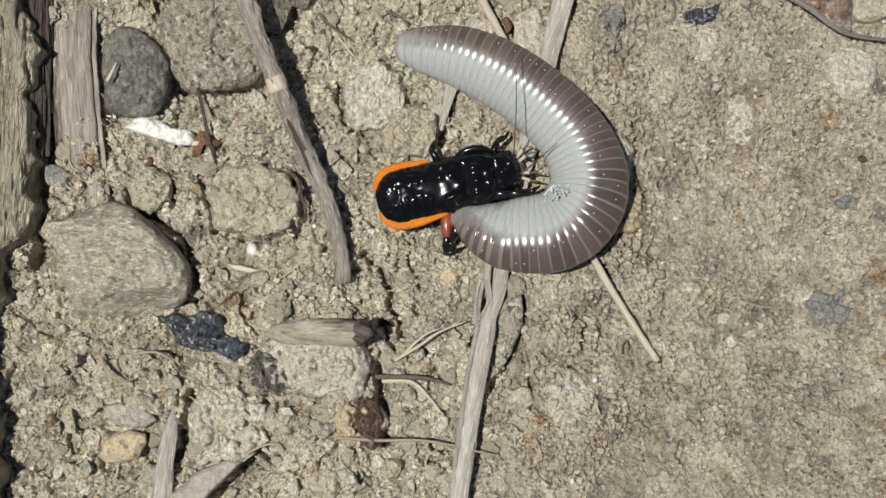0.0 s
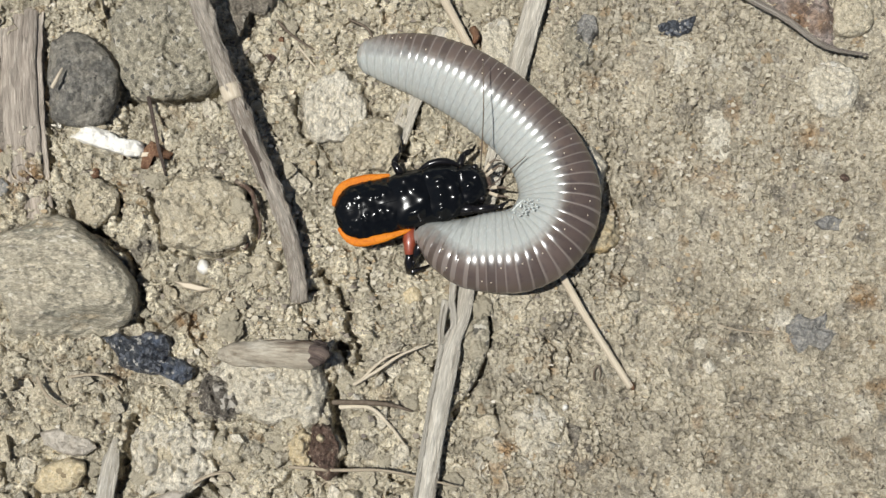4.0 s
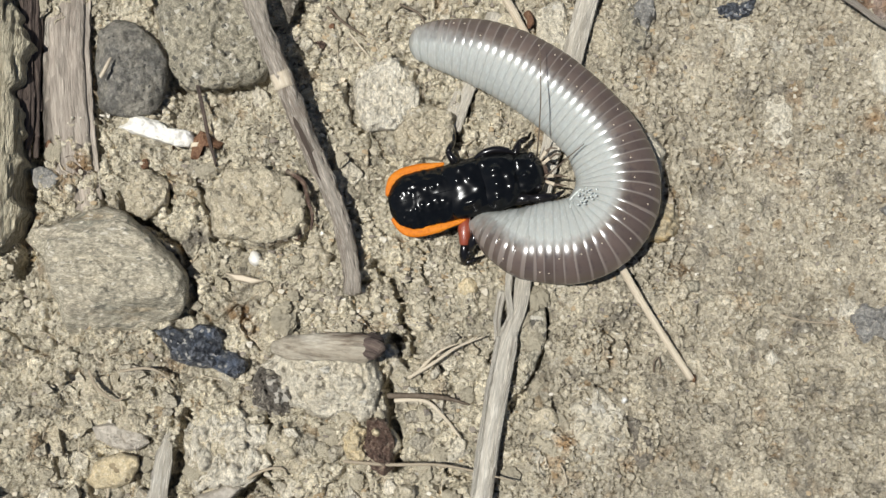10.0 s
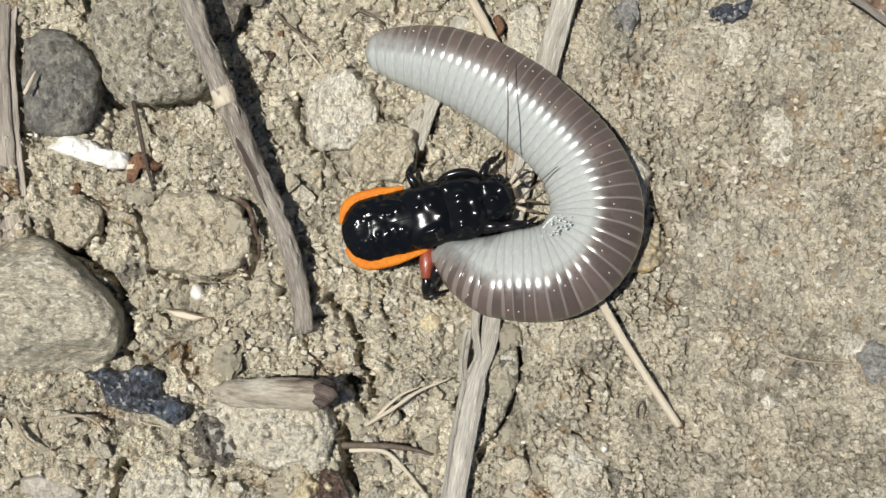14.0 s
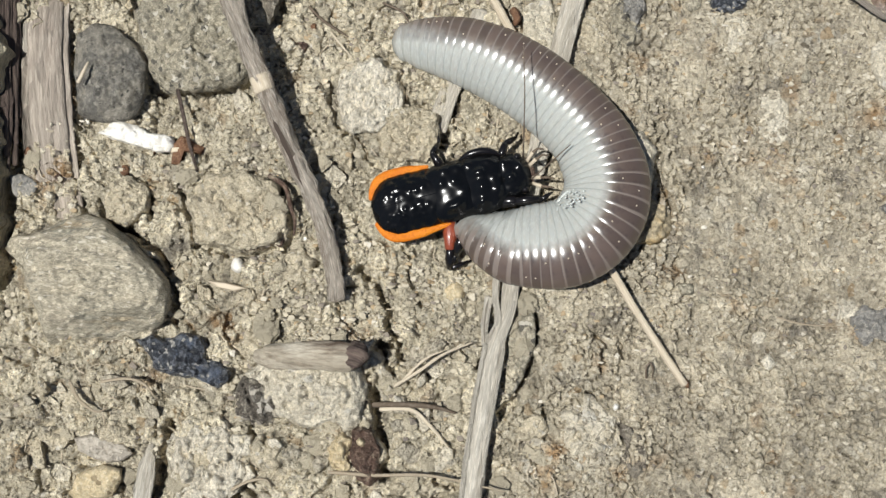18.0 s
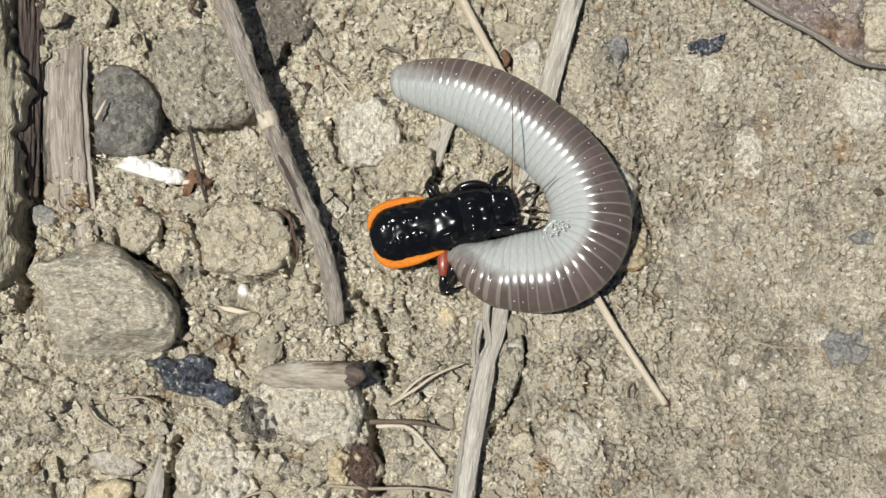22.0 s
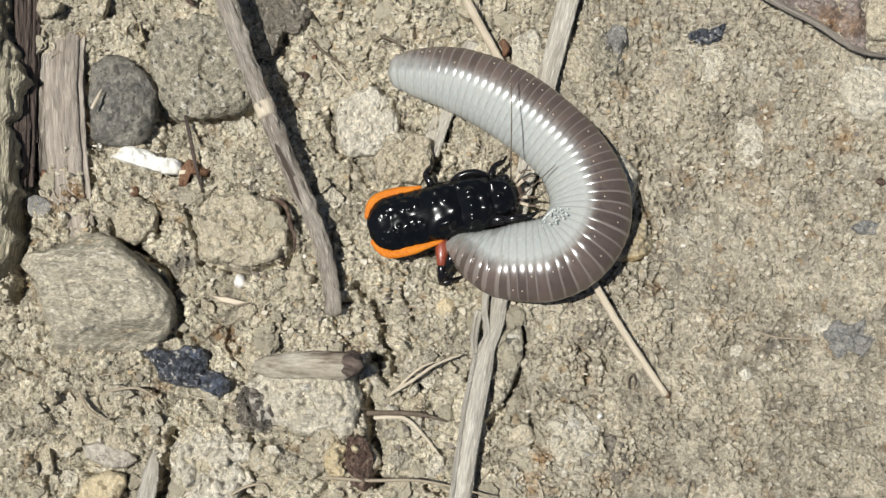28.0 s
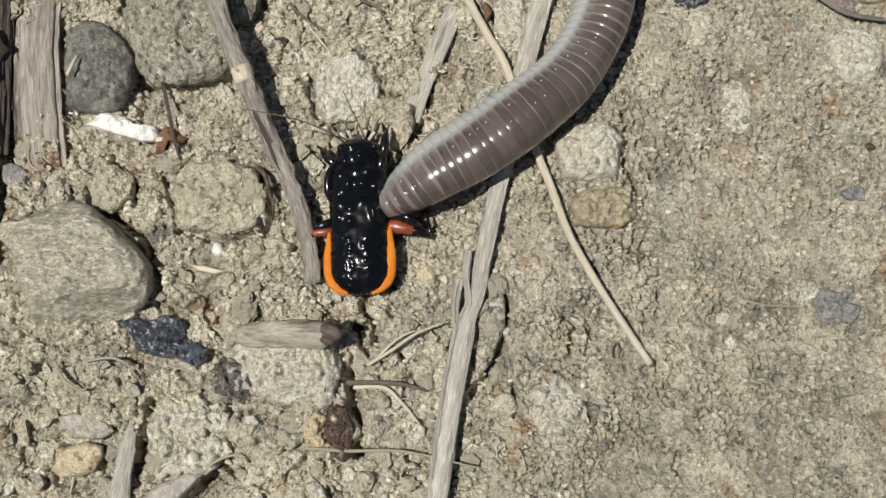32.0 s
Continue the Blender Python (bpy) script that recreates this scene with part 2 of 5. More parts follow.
    if island or objvar:
        src = n.new("ShaderNodeNewGeometry").outputs["Random Per Island"] if island else n.new("ShaderNodeObjectInfo").outputs["Random"]
        hs = n.new("ShaderNodeHueSaturation")
        k = island or objvar
        r = n.new("ShaderNodeMapRange")
        r.inputs[3].default_value, r.inputs[4].default_value = 1 - k, 1 + k
        l.new(src, r.inputs[0])
        l.new(r.outputs[0], hs.inputs["Value"])
        l.new(c, hs.inputs["Color"])
        c = hs.outputs[0]
    l.new(c, bsdf.inputs["Base Color"])
    bsdf.inputs["Specular IOR Level"].default_value = spec
    rr = n.new("ShaderNodeMapRange")
    rr.inputs[3].default_value, rr.inputs[4].default_value = max(0.05, rough - 0.25 * rough), min(1, rough + 0.15 * rough)
    l.new(small, rr.inputs[0])
    l.new(rr.outputs[0], bsdf.inputs["Roughness"])
    if sss:
        bsdf.inputs["Subsurface Weight"].default_value = sss
        bsdf.inputs["Subsurface Radius"].default_value = (0.0012, 0.0009, 0.0007)
        bsdf.inputs["Subsurface Scale"].default_value = 1.0
    if coat:
        bsdf.inputs["Coat Weight"].default_value, bsdf.inputs["Coat Roughness"].default_value = coat, 0.24
    if bump:
        b = n.new("ShaderNodeBump")
        b.inputs["Strength"].default_value, b.inputs["Distance"].default_value = bump, 0.0004 / scale
        height = noisy(5.0 * scale, 5.0, 0.7)
        for dist, deep in zip(grains, (-1.1, -0.45)) if granular else ():
            ma = n.new("ShaderNodeMath")
            ma.operation = "MULTIPLY_ADD"
            l.new(dist, ma.inputs[0])
            ma.inputs[1].default_value = deep * granular
            l.new(height, ma.inputs[2])
            height = ma.outputs[0]
        l.new(height, b.inputs["Height"])
        l.new(b.outputs[0], bsdf.inputs["Normal"])
    return m


SOIL = mat("soil", ((0.56, 0.495, 0.365), (0.46, 0.408, 0.30), (0.69, 0.63, 0.495)), 1.0, 0.9, 0.8, grit=0.22, granular=1.0, zone=((0.42, 0.368, 0.272), (0.525, 0.468, 0.362)),
           stains=[((0.29, 0.19, 0.10), 0.22, 0.585), ((0.22, 0.195, 0.155), 0.31, 0.58), ((0.62, 0.57, 0.465), 0.27, 0.6), ((0.33, 0.27, 0.18), 0.75, 0.60)],
           spots=[((0.64, 0.585, 0.48), 3.4, 0.035), ((0.15, 0.125, 0.09), 3.1, 0.06), ((0.72, 0.69, 0.62), 5.5, 0.02), ((0.34, 0.22, 0.10), 1.3, 0.03)])
CLOD = mat("clod", ((0.46, 0.395, 0.28), (0.52, 0.455, 0.33), (0.58, 0.515, 0.39)), 1.2, 0.9, 0.8, grit=0.22, granular=0.8, spots=[((0.2, 0.175, 0.13), 2.8, 0.05), ((0.58, 0.54, 0.46), 3.6, 0.04)])
PALE_CLOD = mat("pale_clod", ((0.58, 0.52, 0.40), (0.65, 0.595, 0.48), (0.48, 0.42, 0.315)), 1.2, 0.9, 0.8, grit=0.2, granular=0.8, spots=[((0.6, 0.57, 0.5), 2.0, 0.06), ((0.24, 0.21, 0.16), 2.5, 0.05)])
CHALK = mat("chalky_clod", ((0.67, 0.605, 0.48), (0.75, 0.695, 0.575), (0.54, 0.475, 0.36)), 1.2, 0.9, 0.9, grit=0.22, granular=0.6, stretch=(1.3, 0.8, 1.0))
SOIL_CRUST = mat("grey_crust", ((0.40, 0.355, 0.27), (0.48, 0.43, 0.335), (0.32, 0.28, 0.21)), 1.2, 0.9, 0.8, grit=0.25, granular=0.8, stains=[((0.26, 0.2, 0.13), 0.6, 0.58)])
FLAKE = mat("soil_flake", ((0.44, 0.385, 0.285), (0.39, 0.34, 0.25), (0.51, 0.455, 0.35)), 1.5, 0.9, 0.7, objvar=0.15, grit=0.2, granular=0.5)
CRUMB_ONE = mat("crumb_single", ((0.48, 0.42, 0.305), (0.41, 0.36, 0.26), (0.57, 0.51, 0.395)), 1.5, 0.9, 0.7, objvar=0.14, grit=0.2)
BANDED = mat("banded_stone", ((0.44, 0.388, 0.288), (0.33, 0.297, 0.222), (0.54, 0.483, 0.372)), 1.3, 0.75, 0.7, stretch=(0.5, 1.4, 1.6), grit=0.3, stains=[((0.46, 0.40, 0.30), 0.3, 0.5), ((0.225, 0.217, 0.17), 0.28, 0.53), ((0.36, 0.29, 0.19), 0.25, 0.57)], granular=0.2, spots=[((0.62, 0.57, 0.47), 3.6, 0.05), ((0.2, 0.185, 0.145), 4.2, 0.06)])
DARK_STONE = mat("dark_stone", ((0.17, 0.16, 0.14), (0.24, 0.225, 0.193), (0.34, 0.312, 0.26)), 0.8, 0.65, 1.0, grit=0.25, stains=[((0.33, 0.30, 0.245), 0.3, 0.46), ((0.10, 0.095, 0.085), 0.45, 0.57), ((0.42, 0.38, 0.30), 0.9, 0.6)], spots=[((0.40, 0.37, 0.31), 3.6, 0.05), ((0.09, 0.085, 0.075), 5.0, 0.05)])
BROWN_STONE = mat("brown_stone", ((0.19, 0.165, 0.13), (0.26, 0.225, 0.175), (0.34, 0.30, 0.24)), 1.0, 0.8, 1.0, grit=0.25, stains=[((0.40, 0.355, 0.27), 0.7, 0.55)], spots=[((0.42, 0.38, 0.31), 2.6, 0.08), ((0.1, 0.08, 0.06), 2.4, 0.06)])
GREY_STONE = mat("grey_stone", ((0.39, 0.35, 0.26), (0.28, 0.253, 0.19), (0.50, 0.45, 0.345)), 1.2, 0.8, 0.8, grit=0.3, granular=0.7, stains=[((0.45, 0.40, 0.305), 0.8, 0.56)], spots=[((0.58, 0.54, 0.45), 2.0, 0.09), ((0.12, 0.11, 0.09), 2.3, 0.09)])
SLATE = mat("slate", ((0.04, 0.045, 0.054), (0.065, 0.072, 0.085), (0.14, 0.145, 0.155)), 1.6, 0.42, 1.0, grit=0.35, stains=[((0.30, 0.28, 0.24), 1.3, 0.60), ((0.10, 0.12, 0.16), 0.6, 0.5)], spots=[((0.45, 0.43, 0.38), 3.6, 0.12), ((0.17, 0.18, 0.20), 2.9, 0.2), ((0.02, 0.022, 0.028), 2.2, 0.2)], spec=0.5)
SPECKLED = mat("speckled_stone", ((0.09, 0.075, 0.06), (0.16, 0.14, 0.115), (0.28, 0.25, 0.2)), 1.2, 0.8, 1.0, grit=0.3, stains=[((0.42, 0.38, 0.30), 1.0, 0.56)], spots=[((0.52, 0.48, 0.41), 1.5, 0.2)])
TAN_STONE = mat("tan_stone", ((0.50, 0.40, 0.24), (0.56, 0.465, 0.30), (0.62, 0.535, 0.38)), 1.0, 0.8, 0.7, grit=0.2, spots=[((0.26, 0.2, 0.12), 2.4, 0.06)])
PEBBLE_TAN = mat("brown_pebble", ((0.36, 0.30, 0.20), (0.44, 0.36, 0.23), (0.30, 0.26, 0.185)), 1.0, 0.8, 0.7, grit=0.25, stains=[((0.46, 0.33, 0.16), 0.3, 0.52)])
BLUE_STONE = mat("blue_grey_stone", ((0.19, 0.185, 0.172), (0.27, 0.255, 0.228), (0.38, 0.35, 0.295)), 1.2, 0.7, 0.7, grit=0.25)
BLADE = mat("dry_blade", ((0.41, 0.353, 0.29), (0.31, 0.26, 0.212), (0.50, 0.44, 0.365)), 0.9, 0.8, 0.9, stretch=(1.6, 2.4, 1.6), coord="UV", grit=0.2, spots=[((0.55, 0.5, 0.42), 1.2, 0.06)])
STICK_WOOD = mat("mottled_wood", ((0.56, 0.49, 0.40), (0.32, 0.26, 0.205), (0.74, 0.675, 0.57)), 0.8, 0.8, 1.0, stretch=(4.0, 2.4, 1.6), coord="UV", grit=0.2, spots=[((0.12, 0.09, 0.07), 0.8, 0.06)])
PALE_WOOD = mat("bleached_wood", ((0.62, 0.57, 0.475), (0.45, 0.40, 0.32), (0.76, 0.715, 0.615)), 0.9, 0.8, 0.9, stretch=(2.2, 1.6, 1.6), coord="UV", grit=0.15, spots=[((0.14, 0.11, 0.08), 1.1, 0.04)])
STRAW = mat("straw", ((0.60, 0.515, 0.385), (0.47, 0.385, 0.275), (0.72, 0.65, 0.52)), 0.9, 0.7, 0.5, stretch=(1.6, 1.6, 1.6), coord="UV")
BARK = mat("old_wood", ((0.57, 0.505, 0.36), (0.36, 0.30, 0.20), (0.72, 0.66, 0.50)), 0.7, 0.85, 1.0, stretch=(2.2, 0.22, 2.2), grit=0.2, granular=0.8, spots=[((0.2, 0.165, 0.11), 1.1, 0.05)])
# dark bark; on the log's strands its colour also holds the log's shadow
DARK_BARK = mat("shade_dark_bark", ((0.15, 0.11, 0.09), (0.09, 0.064, 0.056), (0.25, 0.195, 0.15)), 0.9, 0.8, 0.9, stretch=(2.2, 1.6, 1.6), coord="UV", grit=0.25)
PALE_SLAB = mat("split_wood", ((0.47, 0.42, 0.345), (0.38, 0.33, 0.265), (0.57, 0.52, 0.44)), 0.9, 0.8, 0.8, stretch=(0.7, 0.7, 1.0), grit=0.12)
CAP_WOOD = mat("smooth_bark", ((0.33, 0.285, 0.215), (0.42, 0.375, 0.295), (0.22, 0.175, 0.125)), 0.8, 0.7, 0.6, stretch=(0.22, 1.5, 1.5), grit=0.14, stains=[((0.12, 0.085, 0.06), 0.35, 0.55), ((0.52, 0.47, 0.38), 0.4, 0.55)])
ROOT = mat("dry_root", ((0.40, 0.33, 0.235), (0.30, 0.24, 0.165), (0.50, 0.43, 0.33)), 0.9, 0.8, 0.5, stretch=(1.6, 1.6, 1.6), coord="UV")
DARK_TWIG = mat("dark_twig", ((0.09, 0.065, 0.045), (0.13, 0.10, 0.07), (0.2, 0.16, 0.12)), 1.0, 0.7, 0.4)
RUST = mat("rusty_husk", ((0.17, 0.085, 0.045), (0.10, 0.05, 0.03), (0.30, 0.18, 0.10)), 1.6, 0.7, 0.6)
DARK_HUSK = mat("dark_husk", ((0.075, 0.045, 0.034), (0.13, 0.08, 0.058), (0.27, 0.20, 0.15)), 1.3, 0.6, 0.9, grit=0.25, stains=[((0.40, 0.33, 0.24), 0.7, 0.56)])
WHITE_CHIP = mat("white_chip", ((0.80, 0.77, 0.70), (0.70, 0.66, 0.57), (0.86, 0.84, 0.79)), 1.0, 0.7, 0.5, stretch=(0.4, 1.5, 1.0))
BROWN_LEAF = mat("brown_leaf", ((0.24, 0.19, 0.17), (0.33, 0.265, 0.225), (0.42, 0.365, 0.315)), 1.0, 0.75, 0.9, grit=0.3, stains=[((0.34, 0.19, 0.085), 0.16, 0.55), ((0.13, 0.10, 0.09), 0.3, 0.58)], spots=[((0.5, 0.45, 0.38), 2.8, 0.07), ((0.1, 0.08, 0.07), 2.2, 0.07)])


def grit_mix():
    """Grains of many colours, each of one."""
    m = bpy.data.materials.new("mixed_grit")
    m.use_nodes = True
    n, l = m.node_tree.nodes, m.node_tree.links
    ramp = n.new("ShaderNodeValToRGB")
    ramp.color_ramp.interpolation = "CONSTANT"
    stops = ((0.0, (0.37, 0.325, 0.24)), (0.28, (0.43, 0.38, 0.285)), (0.52, (0.32, 0.277, 0.2)), (0.68, (0.48, 0.43, 0.335)), (0.79, (0.20, 0.17, 0.135)), (0.90, (0.33, 0.25, 0.15)), (0.96, (0.56, 0.515, 0.43)), (0.985, (0.13, 0.11, 0.095)))
    for k, (place, colour) in enumerate(stops):
        stop = ramp.color_ramp.elements[k] if k < 2 else ramp.color_ramp.elements.new(place)
        stop.position, stop.color = place, (*colour, 1)
    l.new(n.new("ShaderNodeNewGeometry").outputs["Random Per Island"], ramp.inputs[0])
    tex = n.new("ShaderNodeTexNoise")
    tex.inputs["Scale"].default_value, tex.inputs["Detail"].default_value = 5000, 4
    l.new(n.new("ShaderNodeTexCoord").outputs["Object"], tex.inputs["Vector"])
    vary = n.new("ShaderNodeMapRange")
    vary.inputs[3].default_value, vary.inputs[4].default_value = 0.7, 1.3
    l.new(tex.outputs[0], vary.inputs[0])
    hue = n.new("ShaderNodeHueSaturation")
    l.new(vary.outputs[0], hue.inputs["Value"])
    l.new(ramp.outputs[0], hue.inputs["Color"])
    l.new(hue.outputs[0], n["Principled BSDF"].inputs["Base Color"])
    n["Principled BSDF"].inputs["Roughness"].default_value = 0.8
    return m


GRIT = grit_mix()


def add_tone(m):
    """Clods of the soil differ in how pale their earth is."""
    n, l = m.node_tree.nodes, m.node_tree.links
    base = n["Principled BSDF"].inputs["Base Color"]
    src = base.links[0].from_socket
    at_ = n.new("ShaderNodeAttribute")
    at_.attribute_name = "tone"
    mr = n.new("ShaderNodeMapRange")
    mr.inputs[3].default_value, mr.inputs[4].default_value = 0.5, 1.5
    l.new(at_.outputs["Fac"], mr.inputs[0])
    hs = n.new("ShaderNodeHueSaturation")
    l.new(mr.outputs[0], hs.inputs["Value"])
    l.new(src, hs.inputs["Color"])
    l.new(hs.outputs[0], base)


add_tone(SOIL)


def glossy(name, colour, rough, bump=0.0, scale=8.0, spec=0.6, coat=0.5, sss=0.0, second=None):
    return mat(name, (colour, second or tuple(1.25 * c for c in colour), tuple(0.8 * c for c in colour)), scale / 5, rough, bump, spec=spec, coat=coat, sss=sss)


BLACK = glossy("black_shell", (0.003, 0.0032, 0.0036), 0.22, 0.0, 4.0, spec=0.3, coat=0.0)
BLACK_SMOOTH = glossy("black_limb", (0.006, 0.005, 0.005), 0.2, 0.0, 6.0, spec=0.5, coat=0.0)
ORANGE = glossy("orange_rim", (0.56, 0.14, 0.004), 0.5, 0.4, 7.0, coat=0.0, spec=0.3, second=(0.64, 0.21, 0.008))
RED_LIMB = glossy("red_brown_limb", (0.22, 0.045, 0.02), 0.35, 0.2, 6.0)


def worm_skin():
    """Wet skin: dark brown back, pale grey belly, a pale seam where two rings meet (ring axes: x along, z to the back)."""
    m = mat("worm_skin", ((0.35, 0.355, 0.327), (0.39, 0.395, 0.362), (0.445, 0.45, 0.412)), 1.0, 0.6, 0.08, spec=0.06, coat=1.0, sss=0.25, stretch=(1.6, 0.5, 0.5))
    n, l = m.node_tree.nodes, m.node_tree.links
    bsdf = n["Principled BSDF"]
    belly = bsdf.inputs["Base Color"].links[0].from_socket
    tc = n.new("ShaderNodeTexCoord")
    sep = n.new("ShaderNodeSeparateXYZ")
    l.new(tc.outputs["Object"], sep.inputs[0])

    def noisy(scale, detail):
        nz = n.new("ShaderNodeTexNoise")
        nz.inputs["Scale"].default_value, nz.inputs["Detail"].default_value = scale, detail
        l.new(tc.outputs["Object"], nz.inputs["Vector"])
        return nz.outputs[0]

    def span(value, a, b, lo=0.0, hi=1.0, smooth=False):
        r = n.new("ShaderNodeMapRange")
        r.interpolation_type = "SMOOTHSTEP" if smooth else "LINEAR"
        for k, v in enumerate((a, b, lo, hi)):
            r.inputs[k + 1].default_value = v
        l.new(value, r.inputs[0])
        return r.outputs[0]

    def mix(a, b, fac, mode="MIX"):
        x = n.new("ShaderNodeMix")
        x.data_type, x.blend_type = "RGBA", mode
        for sock, val in ((x.inputs[0], fac), (x.inputs[6], a), (x.inputs[7], b)):
            if isinstance(val, tuple):
                sock.default_value = (*val, 1)
            elif isinstance(val, float):
                sock.default_value = val
            else:
                l.new(val, sock)
        return x.outputs[2]

    def value(colour, factor):
        hue = n.new("ShaderNodeHueSaturation")
        l.new(factor, hue.inputs["Value"])
        l.new(colour, hue.inputs["Color"])
        return hue.outputs[0]

    add = n.new("ShaderNodeMath")
    add.operation = "MULTIPLY_ADD"
    l.new(noisy(900, 3), add.inputs[0])
    add.inputs[1].default_value = 0.0018
    l.new(sep.outputs[2], add.inputs[2])
    back = span(add.outputs[0], 0.0012, 0.0031, smooth=True)
    at_seam = n.new("ShaderNodeAttribute")
    at_seam.attribute_name = "seam"
    ring_tone = n.new("ShaderNodeAttribute")
    ring_tone.attribute_name = "ring_tone"
    seam = span(at_seam.outputs["Fac"], 0.7, 1.0, smooth=True)
    brown = mix((0.088, 0.064, 0.054), (0.135, 0.104, 0.082), span(noisy(420, 2), 0.4, 0.65))
    brown = mix(brown, (0.045, 0.032, 0.032), span(noisy(700, 4), 0.5, 0.68, 0.0, 0.8))
    brown = mix(value(brown, span(ring_tone.outputs["Fac"], 0, 1, 0.8, 1.25)), (0.18, 0.148, 0.127), seam)
    belly = mix(belly, mix((1.0, 1.0, 1.0), (0.88, 0.885, 0.88), seam), 1.0, "MULTIPLY")
    l.new(mix(belly, brown, back), bsdf.inputs["Base Color"])
    bsdf.inputs["Coat Roughness"].default_value = 0.22
    return m


WORM = worm_skin()
# pale colour stands for the glints of wet crinkled worm skin
GLINT_BEADS = glossy("wet_glint_beads", (0.44, 0.46, 0.43), 0.12, 0.0, 6.0, coat=1.0)


# ---- building helpers ----
def mesh_of(name, bm, material, smooth=True):
    me = bpy.data.meshes.new(name)
    bm.normal_update()
    bm.to_mesh(me)
    bm.free()
    me.materials.append(material)
    if smooth:
        me.shade_smooth()
    return me


def thing(name, bm, material, label, category, m=None, group="", kind="", smooth=True):
    ob = tagged(new(name, mesh_of(name, bm, material, smooth)), label, category, group, kind)
    if m is not None:
        ob.matrix_world = m
    return ob


def part(name, bm, material, parent, label="", m=None, smooth=True):
    ob = new(name, mesh_of(name, bm, material, smooth))
    ob.parent = parent
    if m is not None:
        ob.matrix_basis = m
    return tagged(ob, label)


def spline(points, n):
    """n points evenly along a smooth curve through points (rows of any width)."""
    p = np.array(points, float)
    p = np.vstack([2 * p[0] - p[1], p, 2 * p[-1] - p[-2]])
    out = []
    for i in range(1, len(p) - 2):
        for t in np.linspace(0, 1, 24, endpoint=False):
            a, b, c, d = p[i - 1 : i + 3]
            out.append(0.5 * (2 * b + (c - a) * t + (2 * a - 5 * b + 4 * c - d) * t * t + (3 * b - a - 3 * c + d) * t**3))
    out.append(p[-2])
    out = np.array(out)
    s = np.r_[0, np.cumsum(np.linalg.norm(np.diff(out[:, :2] if out.shape[1] == 2 else out[:, :3], axis=0), axis=1))]
    want = np.linspace(0, s[-1], n)
    return np.stack([np.interp(want, s, col) for col in out.T], 1)


def loft(points, radii, sides=12, flat=1.0, ridge=0.0, seed=0, wobble=0.0, round_ends=True, ragged=0.0):
    """A closed limb along points (metres) with a radius at each, flattened vertically by flat, grooved along its length by ridge."""
    bm = bmesh.new()
    rng = random.Random(seed)
    groove = [1 + ridge * (rng.random() - 0.5) * 2 for _ in range(sides)]
    pts = [Vector(p) for p in points]
    rings = []
    uv = bm.loops.layers.uv.new("UVMap")
    run = [0.0]
    for p, q in zip(pts, pts[1:]):
        run.append(run[-1] + (q - p).length)
    for i, p in enumerate(pts):
        d = (pts[min(i + 1, len(pts) - 1)] - pts[max(i - 1, 0)]).normalized()
        side = d.cross(Vector((0, 0, 1)))
        side = side.normalized() if side.length > 1e-4 else Vector((0, 1, 0))
        up = side.cross(d)
        r = radii[i] if hasattr(radii, "__len__") else radii
        ring = []
        for k in range(sides):
            a = 2 * math.pi * k / sides
            g = groove[k] * (1 + wobble * noise.noise(p * 900 + Vector((3 * math.cos(a), 3 * math.sin(a), seed))))
            off = d * (ragged * (rng.random() - 0.5)) if i in (0, len(pts) - 1) else Vector()
            ring.append(bm.verts.new(p + off + (side * math.cos(a) + up * (flat * math.sin(a))) * r * g))
        rings.append(ring)
    for i, (a, b) in enumerate(zip(rings, rings[1:])):
        for k in range(sides):
            f = bm.faces.new((a[k], a[(k + 1) % sides], b[(k + 1) % sides], b[k]))
            w = 2.2 * MM * 3 / sides
            for lp, (s, t) in zip(f.loops, ((run[i], k), (run[i], k + 1), (run[i + 1], k + 1), (run[i + 1], k))):
                lp[uv].uv = (0.09 * s + seed * 0.01, w * t)
    for ring, i, j in ((rings[0], 0, 1), (rings[-1], -1, -2)):
        tip = bm.verts.new(pts[i] + (pts[i] - pts[j]).normalized() * (0.5 * (radii[i] if hasattr(radii, "__len__") else radii) if round_ends else 0))
        for k in range(sides):
            f = (ring[k], ring[(k + 1) % sides], tip)
            bm.faces.new(f if i == -1 else f[::-1])
    return bm


def over_soil(line, lift=0.0, n=24):
    """Points along a survey line of (u, v, h): h millimetres above the mean soil."""
    return [at(u, v, h + lift) for u, v, h in spline(line, n)]


